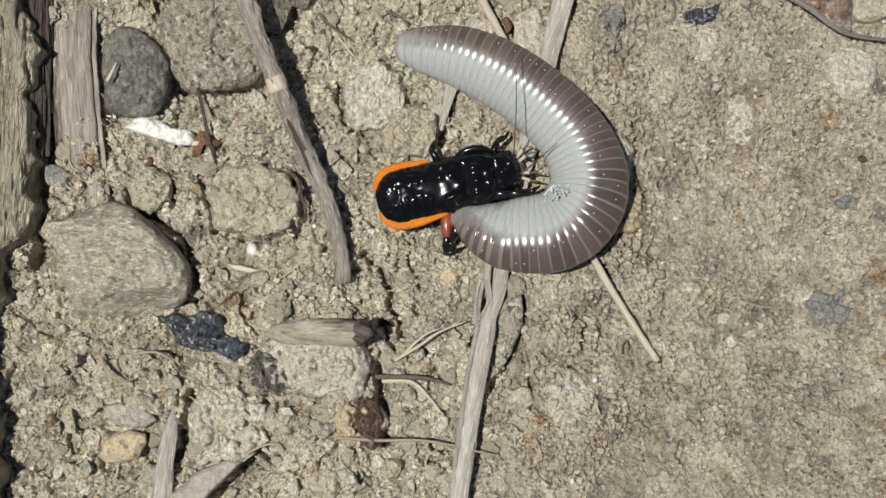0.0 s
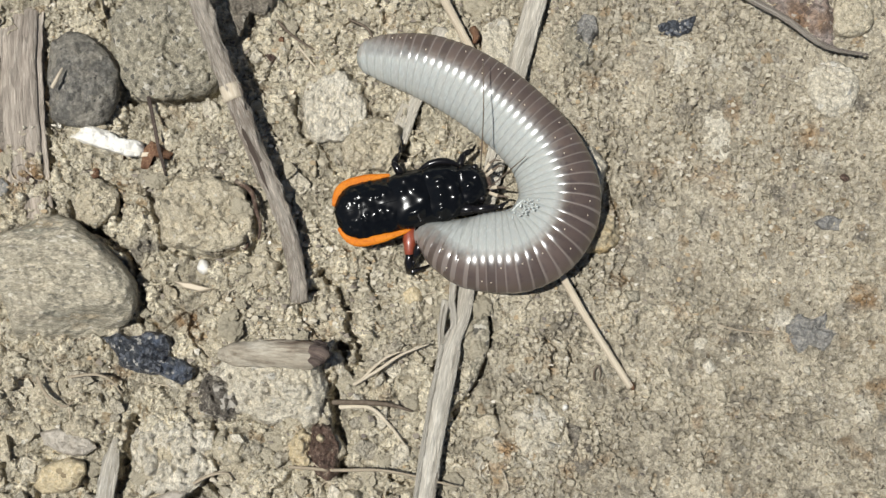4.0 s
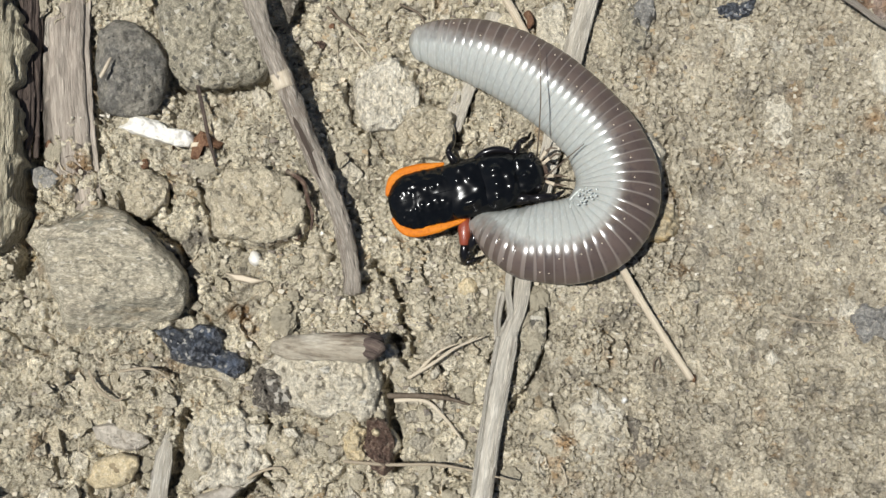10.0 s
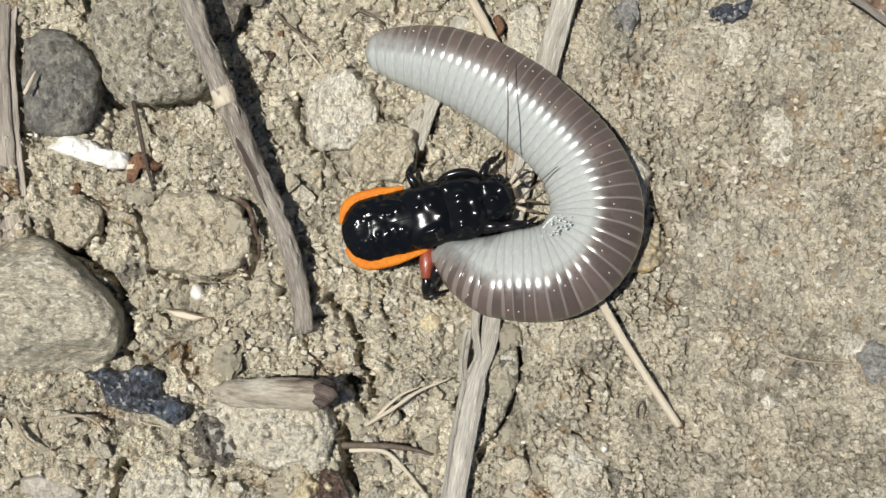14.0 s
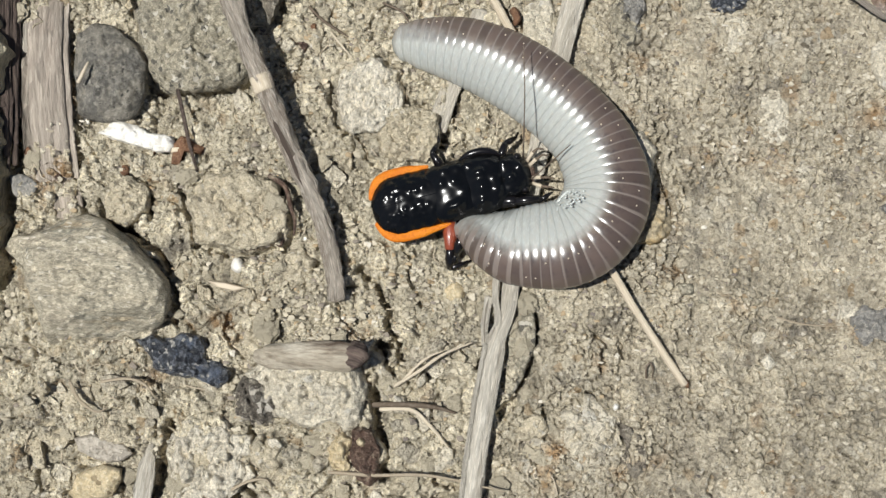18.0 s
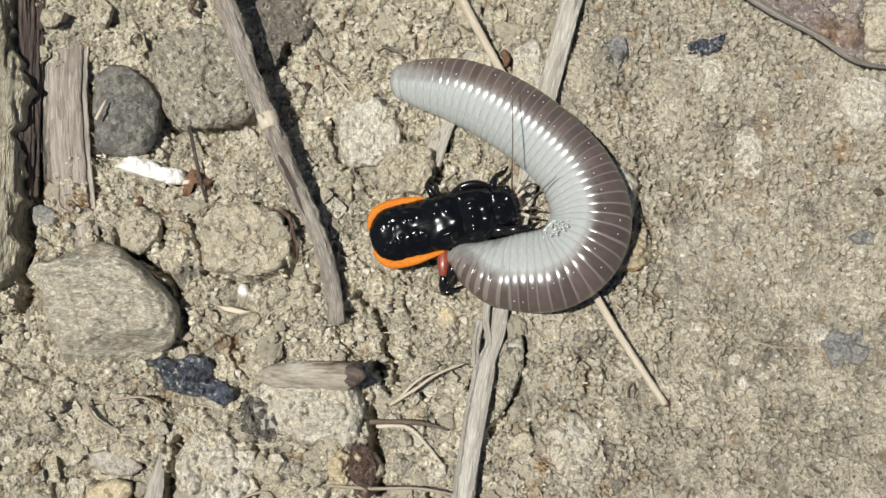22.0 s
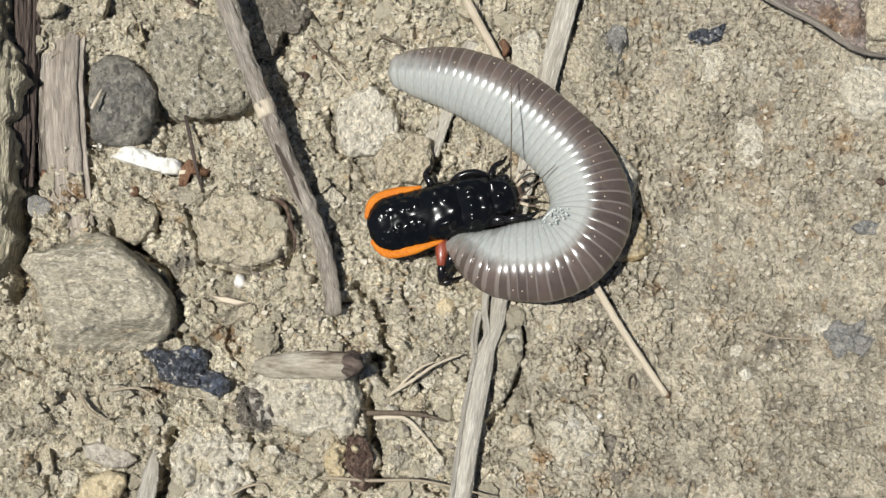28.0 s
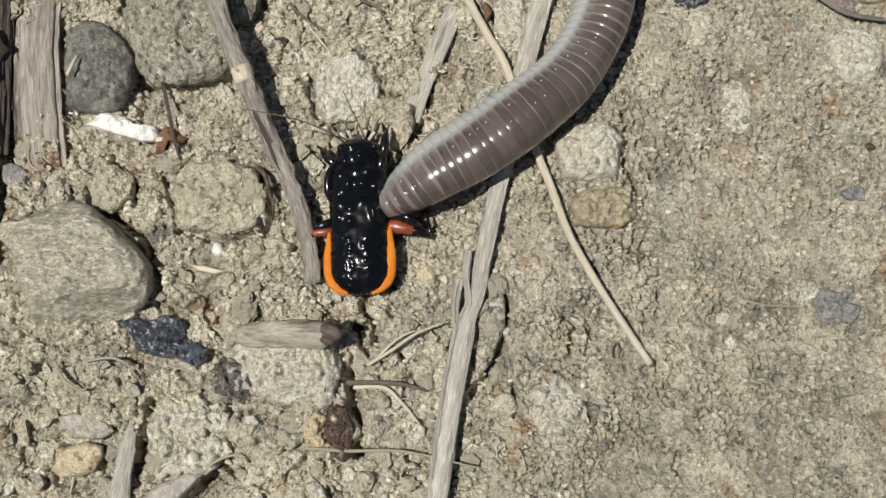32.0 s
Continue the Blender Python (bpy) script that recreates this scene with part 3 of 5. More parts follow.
def stone_mesh(outline, top, base=-1.2, power=2.6, rough=0.06, seed=0, rings=26, around=90, slope=(0, 0), grain=0.0, ridges=0.0, sharp=False, cuts=()):
    """A stone whose outline runs through survey points, domed to top millimetres, sunk to base; its origin is its centre."""
    mid = (sum(p[0] for p in outline) / len(outline), sum(p[1] for p in outline) / len(outline))
    centre = at(mid[0], mid[1], 0)
    edge = spline(list(outline) + [outline[0]], around + 1)[:-1]
    if sharp:
        ring = np.array(list(outline) + [outline[0]], float)
        run = np.r_[0, np.cumsum(np.linalg.norm(np.diff(ring, axis=0), axis=1))]
        edge = np.stack([np.interp(np.linspace(0, run[-1], around + 1)[:-1], run, c) for c in ring.T], 1)
    bm = bmesh.new()
    grid = []
    shift = Vector((seed * 7.1, seed * 3.3, seed * 1.7))
    for j in range(rings + 4):
        s = min(1.0, (j + 0.0) / rings)
        drop = (j - rings) / 4 if j > rings else 0
        row = []
        for eu, ev in edge:
            u, v = mid[0] + (eu - mid[0]) * s, mid[1] + (ev - mid[1]) * s
            z = top * (1 - s**power) ** (1 / 1.8) if s < 1 else 0.0
            q = at(u, v, 0) - centre
            for cu, cv, du, dv, h0, fall in cuts:
                z = min(z, max(0.0, h0 - fall * ((u - cu) * du + (v - cv) * dv)))
            z += (slope[0] * q.x + slope[1] * q.y) / MM * (1 - s**6)
            p = at(u, v, z) - centre
            n0 = noise.fractal(p * 420 + shift, 0.9, 2.1, 4)
            n1 = noise.noise(p * 1500 + shift)
            fade0 = 0.3 + 0.7 * s
            fade = 0.35 + 0.65 * s
            p.x += rough * MM * 2 * fade * noise.noise(p * 500 + shift + Vector((9, 0, 0)))
            p.y += rough * MM * 2 * fade * noise.noise(p * 500 + shift + Vector((0, 9, 0)))
            if grain:
                n2 = noise.voronoi(p * 1300 + shift)[0]
                p.z += grain * MM * (2.6 * (n2[1] - n2[0]) - 1.0 + 1.6 * noise.fractal(p * 1100 + shift, 0.8, 2.0, 4))
                p.x += 0.9 * grain * MM * fade0 * noise.noise(p * 1400 + shift)
                p.y += 0.9 * grain * MM * fade0 * noise.noise(p * 1400 - shift)
            p.z += MM * (rough * 4 * n0 + grain * n1 + ridges * noise.noise(Vector((p.x * 150, p.y * 1100, 3)) + shift))
            p.z += base * MM * drop
            if drop:
                p.x, p.y = p.x * (1 - 0.12 * drop), p.y * (1 - 0.12 * drop)
            row.append(p)
        grid.append(row)
    hub = bm.verts.new(sum(grid[0], Vector()) / len(grid[0]))
    vs = [[bm.verts.new(p) for p in row] for row in grid[1:]]
    for k in range(around):
        bm.faces.new((hub, vs[0][k], vs[0][(k + 1) % around]))
    for a, b in zip(vs, vs[1:]):
        for k in range(around):
            bm.faces.new((a[k], b[k], b[(k + 1) % around], a[(k + 1) % around]))
    bm.faces.new(vs[-1][::-1])
    bmesh.ops.recalc_face_normals(bm, faces=bm.faces)
    return bm, centre


def stone(name, outline, top, material, label, category="stone", group="", smooth=True, **kw):
    bm, centre = stone_mesh(outline, top, **kw)
    ground_z = soil_at(centre)
    return thing(name, bm, material, label, category, Matrix.Translation(centre + Vector((0, 0, min(0.0, ground_z) * 0.5))), group, smooth=smooth)


def oval(u, v, ru, rv, turn=0, seed=0, n=9, uneven=0.14):
    rng = random.Random(seed)
    out = []
    for k in range(n):
        a = 2 * math.pi * k / n
        r = 1 + uneven * (2 * rng.random() - 1)
        x, y = ru * r * math.cos(a), rv * r * math.sin(a)
        c, s = math.cos(radians(turn)), math.sin(radians(turn))
        out.append((u + x * c - y * s, v + x * s + y * c))
    return out


# ---- ground: one sheet, fine under the camera, coarse to the horizon ----
def ground():
    fine_x = np.arange(-0.047, 0.0471, 0.0001)
    fine_y = np.arange(-0.017, 0.0461, 0.0001)
    far = np.array([0.0005, 0.0015, 0.004, 0.01, 0.025, 0.06, 0.15, 0.4, 1, 3, 10, 40, 200, 1000])
    xs = np.r_[fine_x[0] - far[::-1], fine_x, fine_x[-1] + far]
    ys = np.r_[fine_y[0] - far[::-1], fine_y, fine_y[-1] + far]
    gx, gy = np.meshgrid(xs, ys)
    gz, tone = soil(np.clip(gx, -3, 3).ravel(), np.clip(gy, -3, 3).ravel(), True)
    gz = gz.reshape(gx.shape)
    nx, ny = len(xs), len(ys)
    me = bpy.data.meshes.new("ground")
    me.vertices.add(nx * ny)
    me.vertices.foreach_set("co", np.stack([gx, gy, gz], -1).ravel())
    i = np.arange(nx * ny).reshape(ny, nx)
    quads = np.stack([i[:-1, :-1], i[:-1, 1:], i[1:, 1:], i[1:, :-1]], -1).reshape(-1, 4)
    me.loops.add(quads.size)
    me.loops.foreach_set("vertex_index", quads.ravel())
    me.polygons.add(len(quads))
    me.polygons.foreach_set("loop_start", np.arange(0, quads.size, 4))
    me.update(calc_edges=True)
    me.attributes.new("tone", "FLOAT", "POINT").data.foreach_set("value", tone.astype(np.float32))
    me.materials.append(SOIL)
    me.shade_smooth()
    tagged(new("ground", me), "dry tan crumbly soil with cracks and clods", "soil", kind="structure")


ground()


# ---- old log along one side ----
def log():
    bm = bmesh.new()
    n = 330
    angles = np.r_[np.linspace(-50, 105, 190), np.linspace(110, 300, 24)]
    rows = []
    for i in range(n):
        v = -260 + 1500 * i / (n - 1)
        edge = 26 * noise.noise(Vector((v / 120, 5, 0))) + 20 * noise.noise(Vector((v / 42, 15, 0))) + 9 * noise.noise(Vector((v / 17, 25, 0)))
        edge += -7 - 78 * float(step(330, 540, v))
        mid = at(-384 + 10 * math.sin(v / 170 + 0.6), v, 0)
        row = []
        for k, deg in enumerate(angles):
            c, s = math.cos(radians(deg)), math.sin(radians(deg))
            r = (22.0 + 0.05 * edge) * MM
            x, z = r * math.copysign(abs(c) ** 0.4, c), 3.4 * MM * math.copysign(abs(s) ** 0.36, s)
            g = x * 1000
            f = 0.5 * noise.noise(Vector((g * 0.8, v / 210, 0))) + 0.34 * noise.noise(Vector((g * 2.4, v / 110, 7))) + 0.18 * noise.noise(Vector((g * 5.0, v / 60, 17)))
            f += 0.34 * noise.noise(Vector((g * 0.5, v / 36, 27))) + 0.2 * noise.noise(Vector((g * 1.6, v / 22, 37)))
            row.append(bm.verts.new(mid + Vector((x + 0.6 * f * MM * c, 0, z + f * MM * (1 if s > 0 else 0) + 0.4 * MM))))
        rows.append(row)
    sides = len(angles)
    for a, b in zip(rows, rows[1:]):
        for k in range(sides):
            bm.faces.new((a[k], b[k], b[(k + 1) % sides], a[(k + 1) % sides]))
    bm.faces.new(rows[0])
    bm.faces.new(rows[-1][::-1])
    bmesh.ops.recalc_face_normals(bm, faces=bm.faces)
    whole = thing("log", bm, BARK, "weathered tan wooden log with rough fibrous surface on the soil", "log")
    # bark strands along the log's foot, coloured dark for the shadow there too
    rng = random.Random(9)
    for k in range(16):
        u = 30 + 2.4 * k
        v0, v1 = rng.uniform(-180, -20), rng.uniform(150, 330 - 3 * k)
        line = [(u + rng.uniform(-3, 3) - 0.018 * max(0, v - 60), v, 0.9 - 0.07 * k + rng.uniform(-0.2, 0.2)) for v in np.linspace(v0, v1, 6)]
        part("bark_strand", loft(over_soil(line, n=40), MM * rng.uniform(0.14, 0.3), 8, 0.8, 0.2, 80 + k, 0.5), DARK_BARK, whole, "purplish-brown bark strand, darkened by colour for the log's shadow")


log()

# ---- stones and clods ----
stone("banded_rock", [(33, 425), (45, 405), (80, 402), (137, 378), (181, 366), (214, 377), (248, 405), (297, 452), (325, 491), (326, 540), (309, 567), (270, 583), (232, 600), (171, 607), (112, 609), (96, 560), (72, 494), (64, 455)], 3.7, BANDED,
      "blocky grey-brown banded rock half sunk in soil", "rock", power=11, rough=0.07, sharp=True, seed=3, slope=(0.03, 0.04), ridges=0.5, grain=0.13, rings=60, around=150, cuts=((180, 541, 0.17, 1.0, 3.6, 0.062), (292, 450, 0.8, -0.55, 3.5, 0.07), (190, 395, -0.3, -1, 3.2, 0.05), (85, 480, -1, 0.1, 3.2, 0.06)))
stone("dark_pebble", [(165, 60), (205, 38), (250, 55), (285, 105), (290, 155), (265, 200), (220, 212), (170, 195), (160, 130)], 2.4, DARK_STONE,
      "smooth round dark grey pebble half buried", "pebble", power=2.4, rough=0.10, seed=5, grain=0.17)
stone("grey_rock", [(265, 20), (300, -25), (380, -40), (455, -10), (470, 60), (468, 130), (430, 150), (340, 158), (300, 140), (275, 80)], 2.0, GREY_STONE,
      "rounded rough grey-brown rock with pale specks", "rock", power=4.5, rough=0.13, seed=6, grain=0.33)
stone("slate_shard", [(258, 586), (286, 578), (308, 586), (330, 584), (341, 574), (374, 581), (388, 600), (385, 622), (407, 628), (427, 644), (424, 666), (407, 677), (363, 655), (319, 649), (297, 638), (286, 616)], 1.5, SLATE,
      "jagged blue-black slate shard lying on soil", "stone", power=7, rough=0.10, smooth=False, sharp=True, seed=8, grain=0.17, rings=30, around=110)
stone("speckled_pebble", [(432, 690), (455, 655), (490, 660), (520, 690), (515, 725), (480, 740), (445, 730)], 2.1, SPECKLED,
      "dark pebble with pale speckles pressed into soil", "pebble", power=3, rough=0.14, seed=9, grain=0.3)
stone("tan_pebble", [(142, 855), (160, 822), (205, 803), (238, 812), (240, 828), (222, 858), (195, 866), (160, 870)], 1.1, TAN_STONE,
      "smooth yellow-tan pebble in soil", "pebble", power=5, rough=0.08, seed=10, grain=0.06, sharp=True)
stone("soil_clod", [(205, 340), (220, 310), (255, 305), (290, 325), (290, 365), (250, 390), (215, 375)], 1.2, CLOD,
      "small tan clod of dry soil", "clod", power=8, rough=0.1, sharp=True, seed=11, grain=0.22)
stone("soil_clod", [(355, 340), (390, 300), (460, 295), (520, 320), (535, 380), (520, 425), (450, 435), (370, 420)], 1.5, CLOD,
      "flat crusted tan clod of dry soil", "clod", power=9, rough=0.14, sharp=True, seed=12, grain=0.3)
stone("pale_clod", [(615, 160), (630, 120), (680, 100), (725, 125), (740, 165), (724, 215), (694, 232), (640, 238), (620, 200)], 1.5, CHALK,
      "pale chalky clod of dry soil", "clod", power=9, rough=0.22, sharp=True, seed=13, grain=0.24, rings=34, around=120)
stone("soil_clod", [(690, 230), (720, 190), (760, 180), (795, 210), (798, 250), (770, 285), (720, 285), (688, 265)], 1.4, CLOD,
      "rounded tan clod of dry soil beside a paler one", "clod", power=8, rough=0.18, seed=14, grain=0.22, sharp=True, rings=34, around=120)
stone("crusted_clod", [(455, 650), (480, 628), (520, 606), (590, 598), (645, 600), (664, 625), (668, 690), (660, 735), (632, 752), (590, 742), (545, 738), (505, 722), (470, 690)], 3.0, PALE_CLOD,
      "tall pale crusted clod with steep broken side", "clod", power=3.4, rough=0.2, sharp=True, seed=15, grain=0.22, base=-2.5, rings=36, around=110, slope=(0.1, 0.0), cuts=((640, 690, 1, 0.12, 2.9, 0.03), (560, 690, 0.1, 1, 2.7, 0.03)))
stone("soil_clod", [(660, 600), (690, 612), (712, 660), (722, 700), (700, 722), (688, 690), (678, 640)], 1.9, PALE_CLOD,
      "grey crusted crumb of soil behind a tall clod", "clod", power=4, rough=0.16, sharp=True, seed=61, grain=0.36)
stone("pale_clod", [(320, 760), (350, 722), (390, 735), (420, 725), (455, 780), (450, 850), (400, 870), (335, 880), (318, 840)], 1.8, CHALK,
      "pale jagged clod of dry soil", "clod", power=4, rough=0.22, seed=16, grain=0.42)
stone("soil_clod", [(1043, 273), (1079, 238), (1144, 236), (1174, 265), (1160, 338), (1110, 346), (1066, 340)], 2.0, PALE_CLOD,
      "grey-tan clod of dry soil", "clod", power=6, rough=0.1, seed=17, grain=0.2, sharp=True)
stone("tan_pebble", [(1078, 372), (1108, 357), (1150, 354), (1189, 362), (1196, 400), (1190, 424), (1160, 434), (1080, 426)], 2.0, PEBBLE_TAN,
      "grey-brown pebble with flat top", "pebble", power=5, rough=0.13, seed=18, grain=0.24, sharp=True)
stone("soil_clod", [(915, 560), (950, 545), (960, 590), (945, 640), (915, 690), (905, 640)], 0.7, GREY_STONE,
      "narrow grey clod beside a flat stick", "clod", power=4, rough=0.12, seed=19, grain=0.1)
stone("soil_clod", [(935, 735), (960, 722), (975, 735), (978, 758), (955, 768), (925, 765)], 0.55, CLOD, "small square tan clod", "clod", power=5, rough=0.08, seed=20, grain=0.08)
stone("grey_rock", [(1000, 720), (1050, 690), (1100, 725), (1110, 780), (1095, 830), (1040, 850), (1000, 800)], 0.9, PALE_CLOD,
      "flat grey stone flush with the soil", "rock", power=4, rough=0.16, seed=21, grain=0.34, sharp=True)
stone("dark_pebble", [(1258, 12), (1290, 0), (1325, -2), (1330, 22), (1300, 38), (1265, 36)], 0.95, SLATE, "small dark blue-grey pebble with rough top", "pebble", power=3, rough=0.14, seed=22, grain=0.2, sharp=True)
stone("dark_pebble", [(1503, 558), (1528, 540), (1550, 548), (1576, 533), (1570, 560), (1596, 572), (1572, 607), (1545, 596), (1527, 611), (1507, 586)], 0.9, BLUE_STONE, "blue-grey pebble sunk in soil", "pebble", power=3, rough=0.14, seed=23, grain=0.2, sharp=True)
stone("soil_clod", [(1275, 50), (1310, 32), (1335, 60), (1330, 100), (1295, 112), (1272, 90)], 0.35, PALE_CLOD, "pale flat crumb of soil in cracked ground", "clod", power=4, rough=0.08, seed=24)
stone("pale_clod", [(1540, 90), (1590, 72), (1630, 110), (1620, 165), (1570, 178), (1535, 140)], 0.9, PALE_CLOD, "pale rounded clod at the edge of cracked soil", "clod", power=3.5, rough=0.12, seed=25, grain=0.15)
stone("pale_stone", [(1345, 180), (1375, 165), (1395, 195), (1395, 250), (1365, 262), (1345, 230)], 0.25, PALE_CLOD, "pale grey stone flush with the soil", "stone", power=4, rough=0.06, seed=26)
stone("pale_stone", [(1345, 635), (1360, 622), (1372, 640), (1358, 652)], 0.45, CHALK, "small white stone on soil", "stone", power=3, rough=0.03, seed=27)
stone("white_bead", [(430, 460), (437, 446), (450, 450), (455, 466), (444, 474), (433, 468)], 1.0, WHITE_CHIP, "tiny round white grain on soil", "grain", power=2.5, rough=0.01, seed=28)
stone("soil_clod", [(800, 505), (820, 492), (838, 505), (835, 522), (812, 526)], 0.7, TAN_STONE, "small yellow-tan pebble crumb", "pebble", power=3, rough=0.04, seed=29)
stone("soil_clod", [(1035, 45), (1060, 30), (1085, 50), (1088, 85), (1065, 105), (1040, 85)], 0.6, CLOD, "tan clod beside flat stick", "clod", power=4, rough=0.1, seed=30, grain=0.1)
stone("dark_pebble", [(1105, 15), (1125, -5), (1150, 0), (1152, 30), (1135, 60), (1115, 50)], 1.0, BLUE_STONE, "dark grey lichen-spotted pebble in soil", "pebble", power=3, rough=0.14, seed=31, grain=0.2, sharp=True)
stone("dark_pebble", [(45, 300), (70, 298), (95, 318), (85, 336), (55, 335)], 0.2, BLUE_STONE, "small blue-grey pebble by the log", "pebble", power=3, rough=0.06, seed=32)
stone("dark_clod", [(460, -85), (540, -90), (578, -25), (560, 12), (520, 5), (505, 50), (488, 10)], 1.6, BROWN_STONE, "dark grey-brown clod in shade of a stick", "clod", power=5, rough=0.14, seed=33, grain=0.28, sharp=True)
stone("pale_clod", [(940, 20), (985, 5), (1000, 60), (985, 110), (945, 95)], 0.7, PALE_CLOD, "pale flat clod under a worm", "clod", power=4, rough=0.1, seed=34, grain=0.1)

# ---- sticks, straws and flakes ----
stick = thing("stick", loft(over_soil([(375, -190, 5.6), (425, -40, 4.7), (455, 50, 4.1), (490, 140, 3.5), (540, 260, 2.8), (590, 380, 2.0), (612, 480, 1.3), (614, 520, 0.5)], n=110), [MM * r for r in np.linspace(0.94, 0.74, 110)],
      22, 0.9, 0.10, 3, 0.38), STICK_WOOD, "grey-brown dry stick lying across the soil", "stick")
part("node", loft(over_soil([(486, 133, 3.56), (496, 160, 3.42)], n=6), 0.915 * MM, 18, 0.9, 0.05, 4, 0.1, False), STRAW, stick, "pale bare node where bark is gone")
flat_stick = thing("flat_stick", loft(over_soil([(1085, -190, 1.1), (1045, -40, 1.1), (1000, 130, 1.0), (955, 330, 0.9), (923, 480, 1.0), (912, 545, 1.1), (893, 600, 1.3), (868, 720, 1.5), (850, 840, 1.6), (833, 960, 1.6), (826, 1010, 1.6)], n=150), [MM * r for r in np.interp(np.linspace(0, 1, 150), [0, 0.3, 0.58, 0.62, 0.655, 0.67, 0.8, 1], [1.05, 0.9, 0.72, 0.68, 0.72, 0.95, 0.95, 0.88])],
      34, 0.36, 0.10, 5, 0.14), PALE_WOOD, "flat weathered grey stick pressed into the soil", "stick")
for line, r in ((((896, 470, 1.2), (892, 520, 1.3), (896, 560, 1.3), (884, 590, 1.2)), 0.3), (((880, 520, 0.9), (872, 570, 1.0), (874, 620, 0.8)), 0.34), (((874, 600, 1.55), (856, 690, 1.75), (840, 790, 1.85), (828, 880, 1.9)), 0.2), (((905, 610, 1.6), (884, 720, 1.8), (866, 830, 1.9)), 0.16)):
    part("splinter", loft(over_soil(line, n=40), r * MM, 14, 0.5, 0.15, 8 + int(line[0][0]), 0.4), PALE_WOOD, flat_stick)
thing("straw", loft(over_soil([(790, -200, 1.6), (862, -50, 1.6), (896, 15, 1.6), (930, 77, 1.5), (964, 139, 1.3), (1016, 286, 1.1), (1043, 355, 1.2), (1078, 447, 1.3), (1136, 550, 1.5), (1216, 674, 0.8)], n=80), [MM * r for r in np.linspace(0.46, 0.33, 80)], 12, 0.9, 0.08, 7, 0.15),
      STRAW, "thin pale straw stalk lying on the soil", "straw")
blade = thing("dry_blade", loft(over_soil([(112, 5, -1.2), (110, 50, -0.62), (110, 120, -0.42), (116, 220, -0.58), (126, 320, -0.85), (132, 375, -1.4)], n=60), 2.25 * MM, 60, 0.13, 0.14, 9, 0.06), BLADE,
      "flat ribbed dry grass blade stuck to the soil", "grass blade")
for k in range(13):
    d = -37 + 6.2 * k
    part("rib", loft(over_soil([(110 + d, 42, -0.62), (109 + d, 120, -0.39), (115 + d, 220, -0.53), (124 + 0.9 * d, 310, -0.78), (130 + 0.9 * d, 365, -1.3)], 0.17 - 0.00011 * d * d, 40), 0.06 * MM, 8, 0.9, 0.1, 60 + k, 0.25), BLADE, blade)
thing("flat_straw", loft(over_soil([(872, 30, 0.2), (846, 90, 0.2), (812, 170, 0.2), (790, 230, -0.2)], n=40), 0.9 * MM, 20, 0.35, 0.1, 11, 0.1), PALE_WOOD, "flat grey straw strip lying under the worm", "straw")
bark = thing("bark_fragment", loft(over_soil([(474, 618, 2.3), (520, 618, 3.0), (570, 617, 3.5), (620, 618, 3.9), (650, 622, 4.0)], n=60), [MM * r for r in np.interp(np.linspace(0, 1, 60), [0, 0.12, 0.5, 0.85, 0.96, 1], [0.5, 1.0, 1.15, 1.25, 1.15, 0.8])], 40, 0.5, 0.04, 12, 0.12), CAP_WOOD,
      "smooth tan bark fragment on a clod", "bark")
part("broken_end", loft(over_soil([(628, 616, 3.95), (642, 618, 4.0), (654, 622, 3.95), (660, 627, 3.6)], n=24), [MM * r for r in np.interp(np.linspace(0, 1, 24), [0, 0.4, 0.8, 1], [0.6, 1.15, 1.1, 0.75])], 26, 0.58, 0.12, 15, 0.5), DARK_BARK, bark, "dark brown rotten end")
stone("grey_crust", [(1090, 20), (1108, 2), (1122, 40), (1150, 62), (1143, 80), (1127, 106), (1102, 96), (1086, 58)], 0.8, GREY_STONE, "rough grey crust of soil beside a dark pebble", "clod", power=5, rough=0.16, seed=63, grain=0.3, sharp=True)
stone("grey_crust", [(1092, 735), (1120, 742), (1146, 770), (1150, 815), (1128, 840), (1104, 815), (1110, 775)], 0.7, BROWN_STONE, "dark rough crust beside a flat grey stone", "clod", power=4, rough=0.16, seed=64, grain=0.3, sharp=True)
stone("red_husk", [(640, 752), (660, 738), (678, 744), (686, 775), (688, 830), (668, 842), (640, 832), (632, 790)], 2.0, DARK_HUSK, "dark brown streaked husk fragment with pale grain", "husk", power=5, rough=0.22, smooth=False, sharp=True, seed=41, base=-2, grain=0.2)
stone("soil_clod", [(598, 760), (625, 748), (642, 760), (640, 800), (644, 826), (615, 832), (596, 800)], 1.9, TAN_STONE, "orange-tan crumb beside a dark husk", "clod", power=4, rough=0.16, seed=53, grain=0.28, sharp=True)
stone("pale_grain", [(645, 765), (655, 758), (668, 768), (662, 778), (650, 775)], 2.6, TAN_STONE, "pale orange seed grain on a husk", "grain", power=3, rough=0.02, seed=42)
stone("white_flake", [(199, 228), (225, 206), (248, 209), (270, 214), (290, 227), (331, 235), (338, 250), (330, 261), (306, 262), (280, 254), (250, 246), (225, 238)], 1.0, WHITE_CHIP, "bright white splintered wood flake on soil", "flake", power=10, rough=0.07, smooth=False, sharp=True, seed=43, base=-0.8, grain=0.08, ridges=0.3)
stone("straw_chip", [(323, 252), (340, 249), (357, 252), (356, 260), (326, 262)], 0.9, STRAW, "yellowish splinter at a white flake's end", "chip", power=6, rough=0.03, sharp=True, seed=62)
stone("rust_fragment", [(330, 250), (345, 235), (360, 240), (385, 252), (378, 265), (350, 262), (345, 285), (328, 284)], 0.7, RUST, "rusty brown bark crumb beside a white flake", "crumb", power=4, rough=0.14, smooth=False, sharp=True, seed=44)
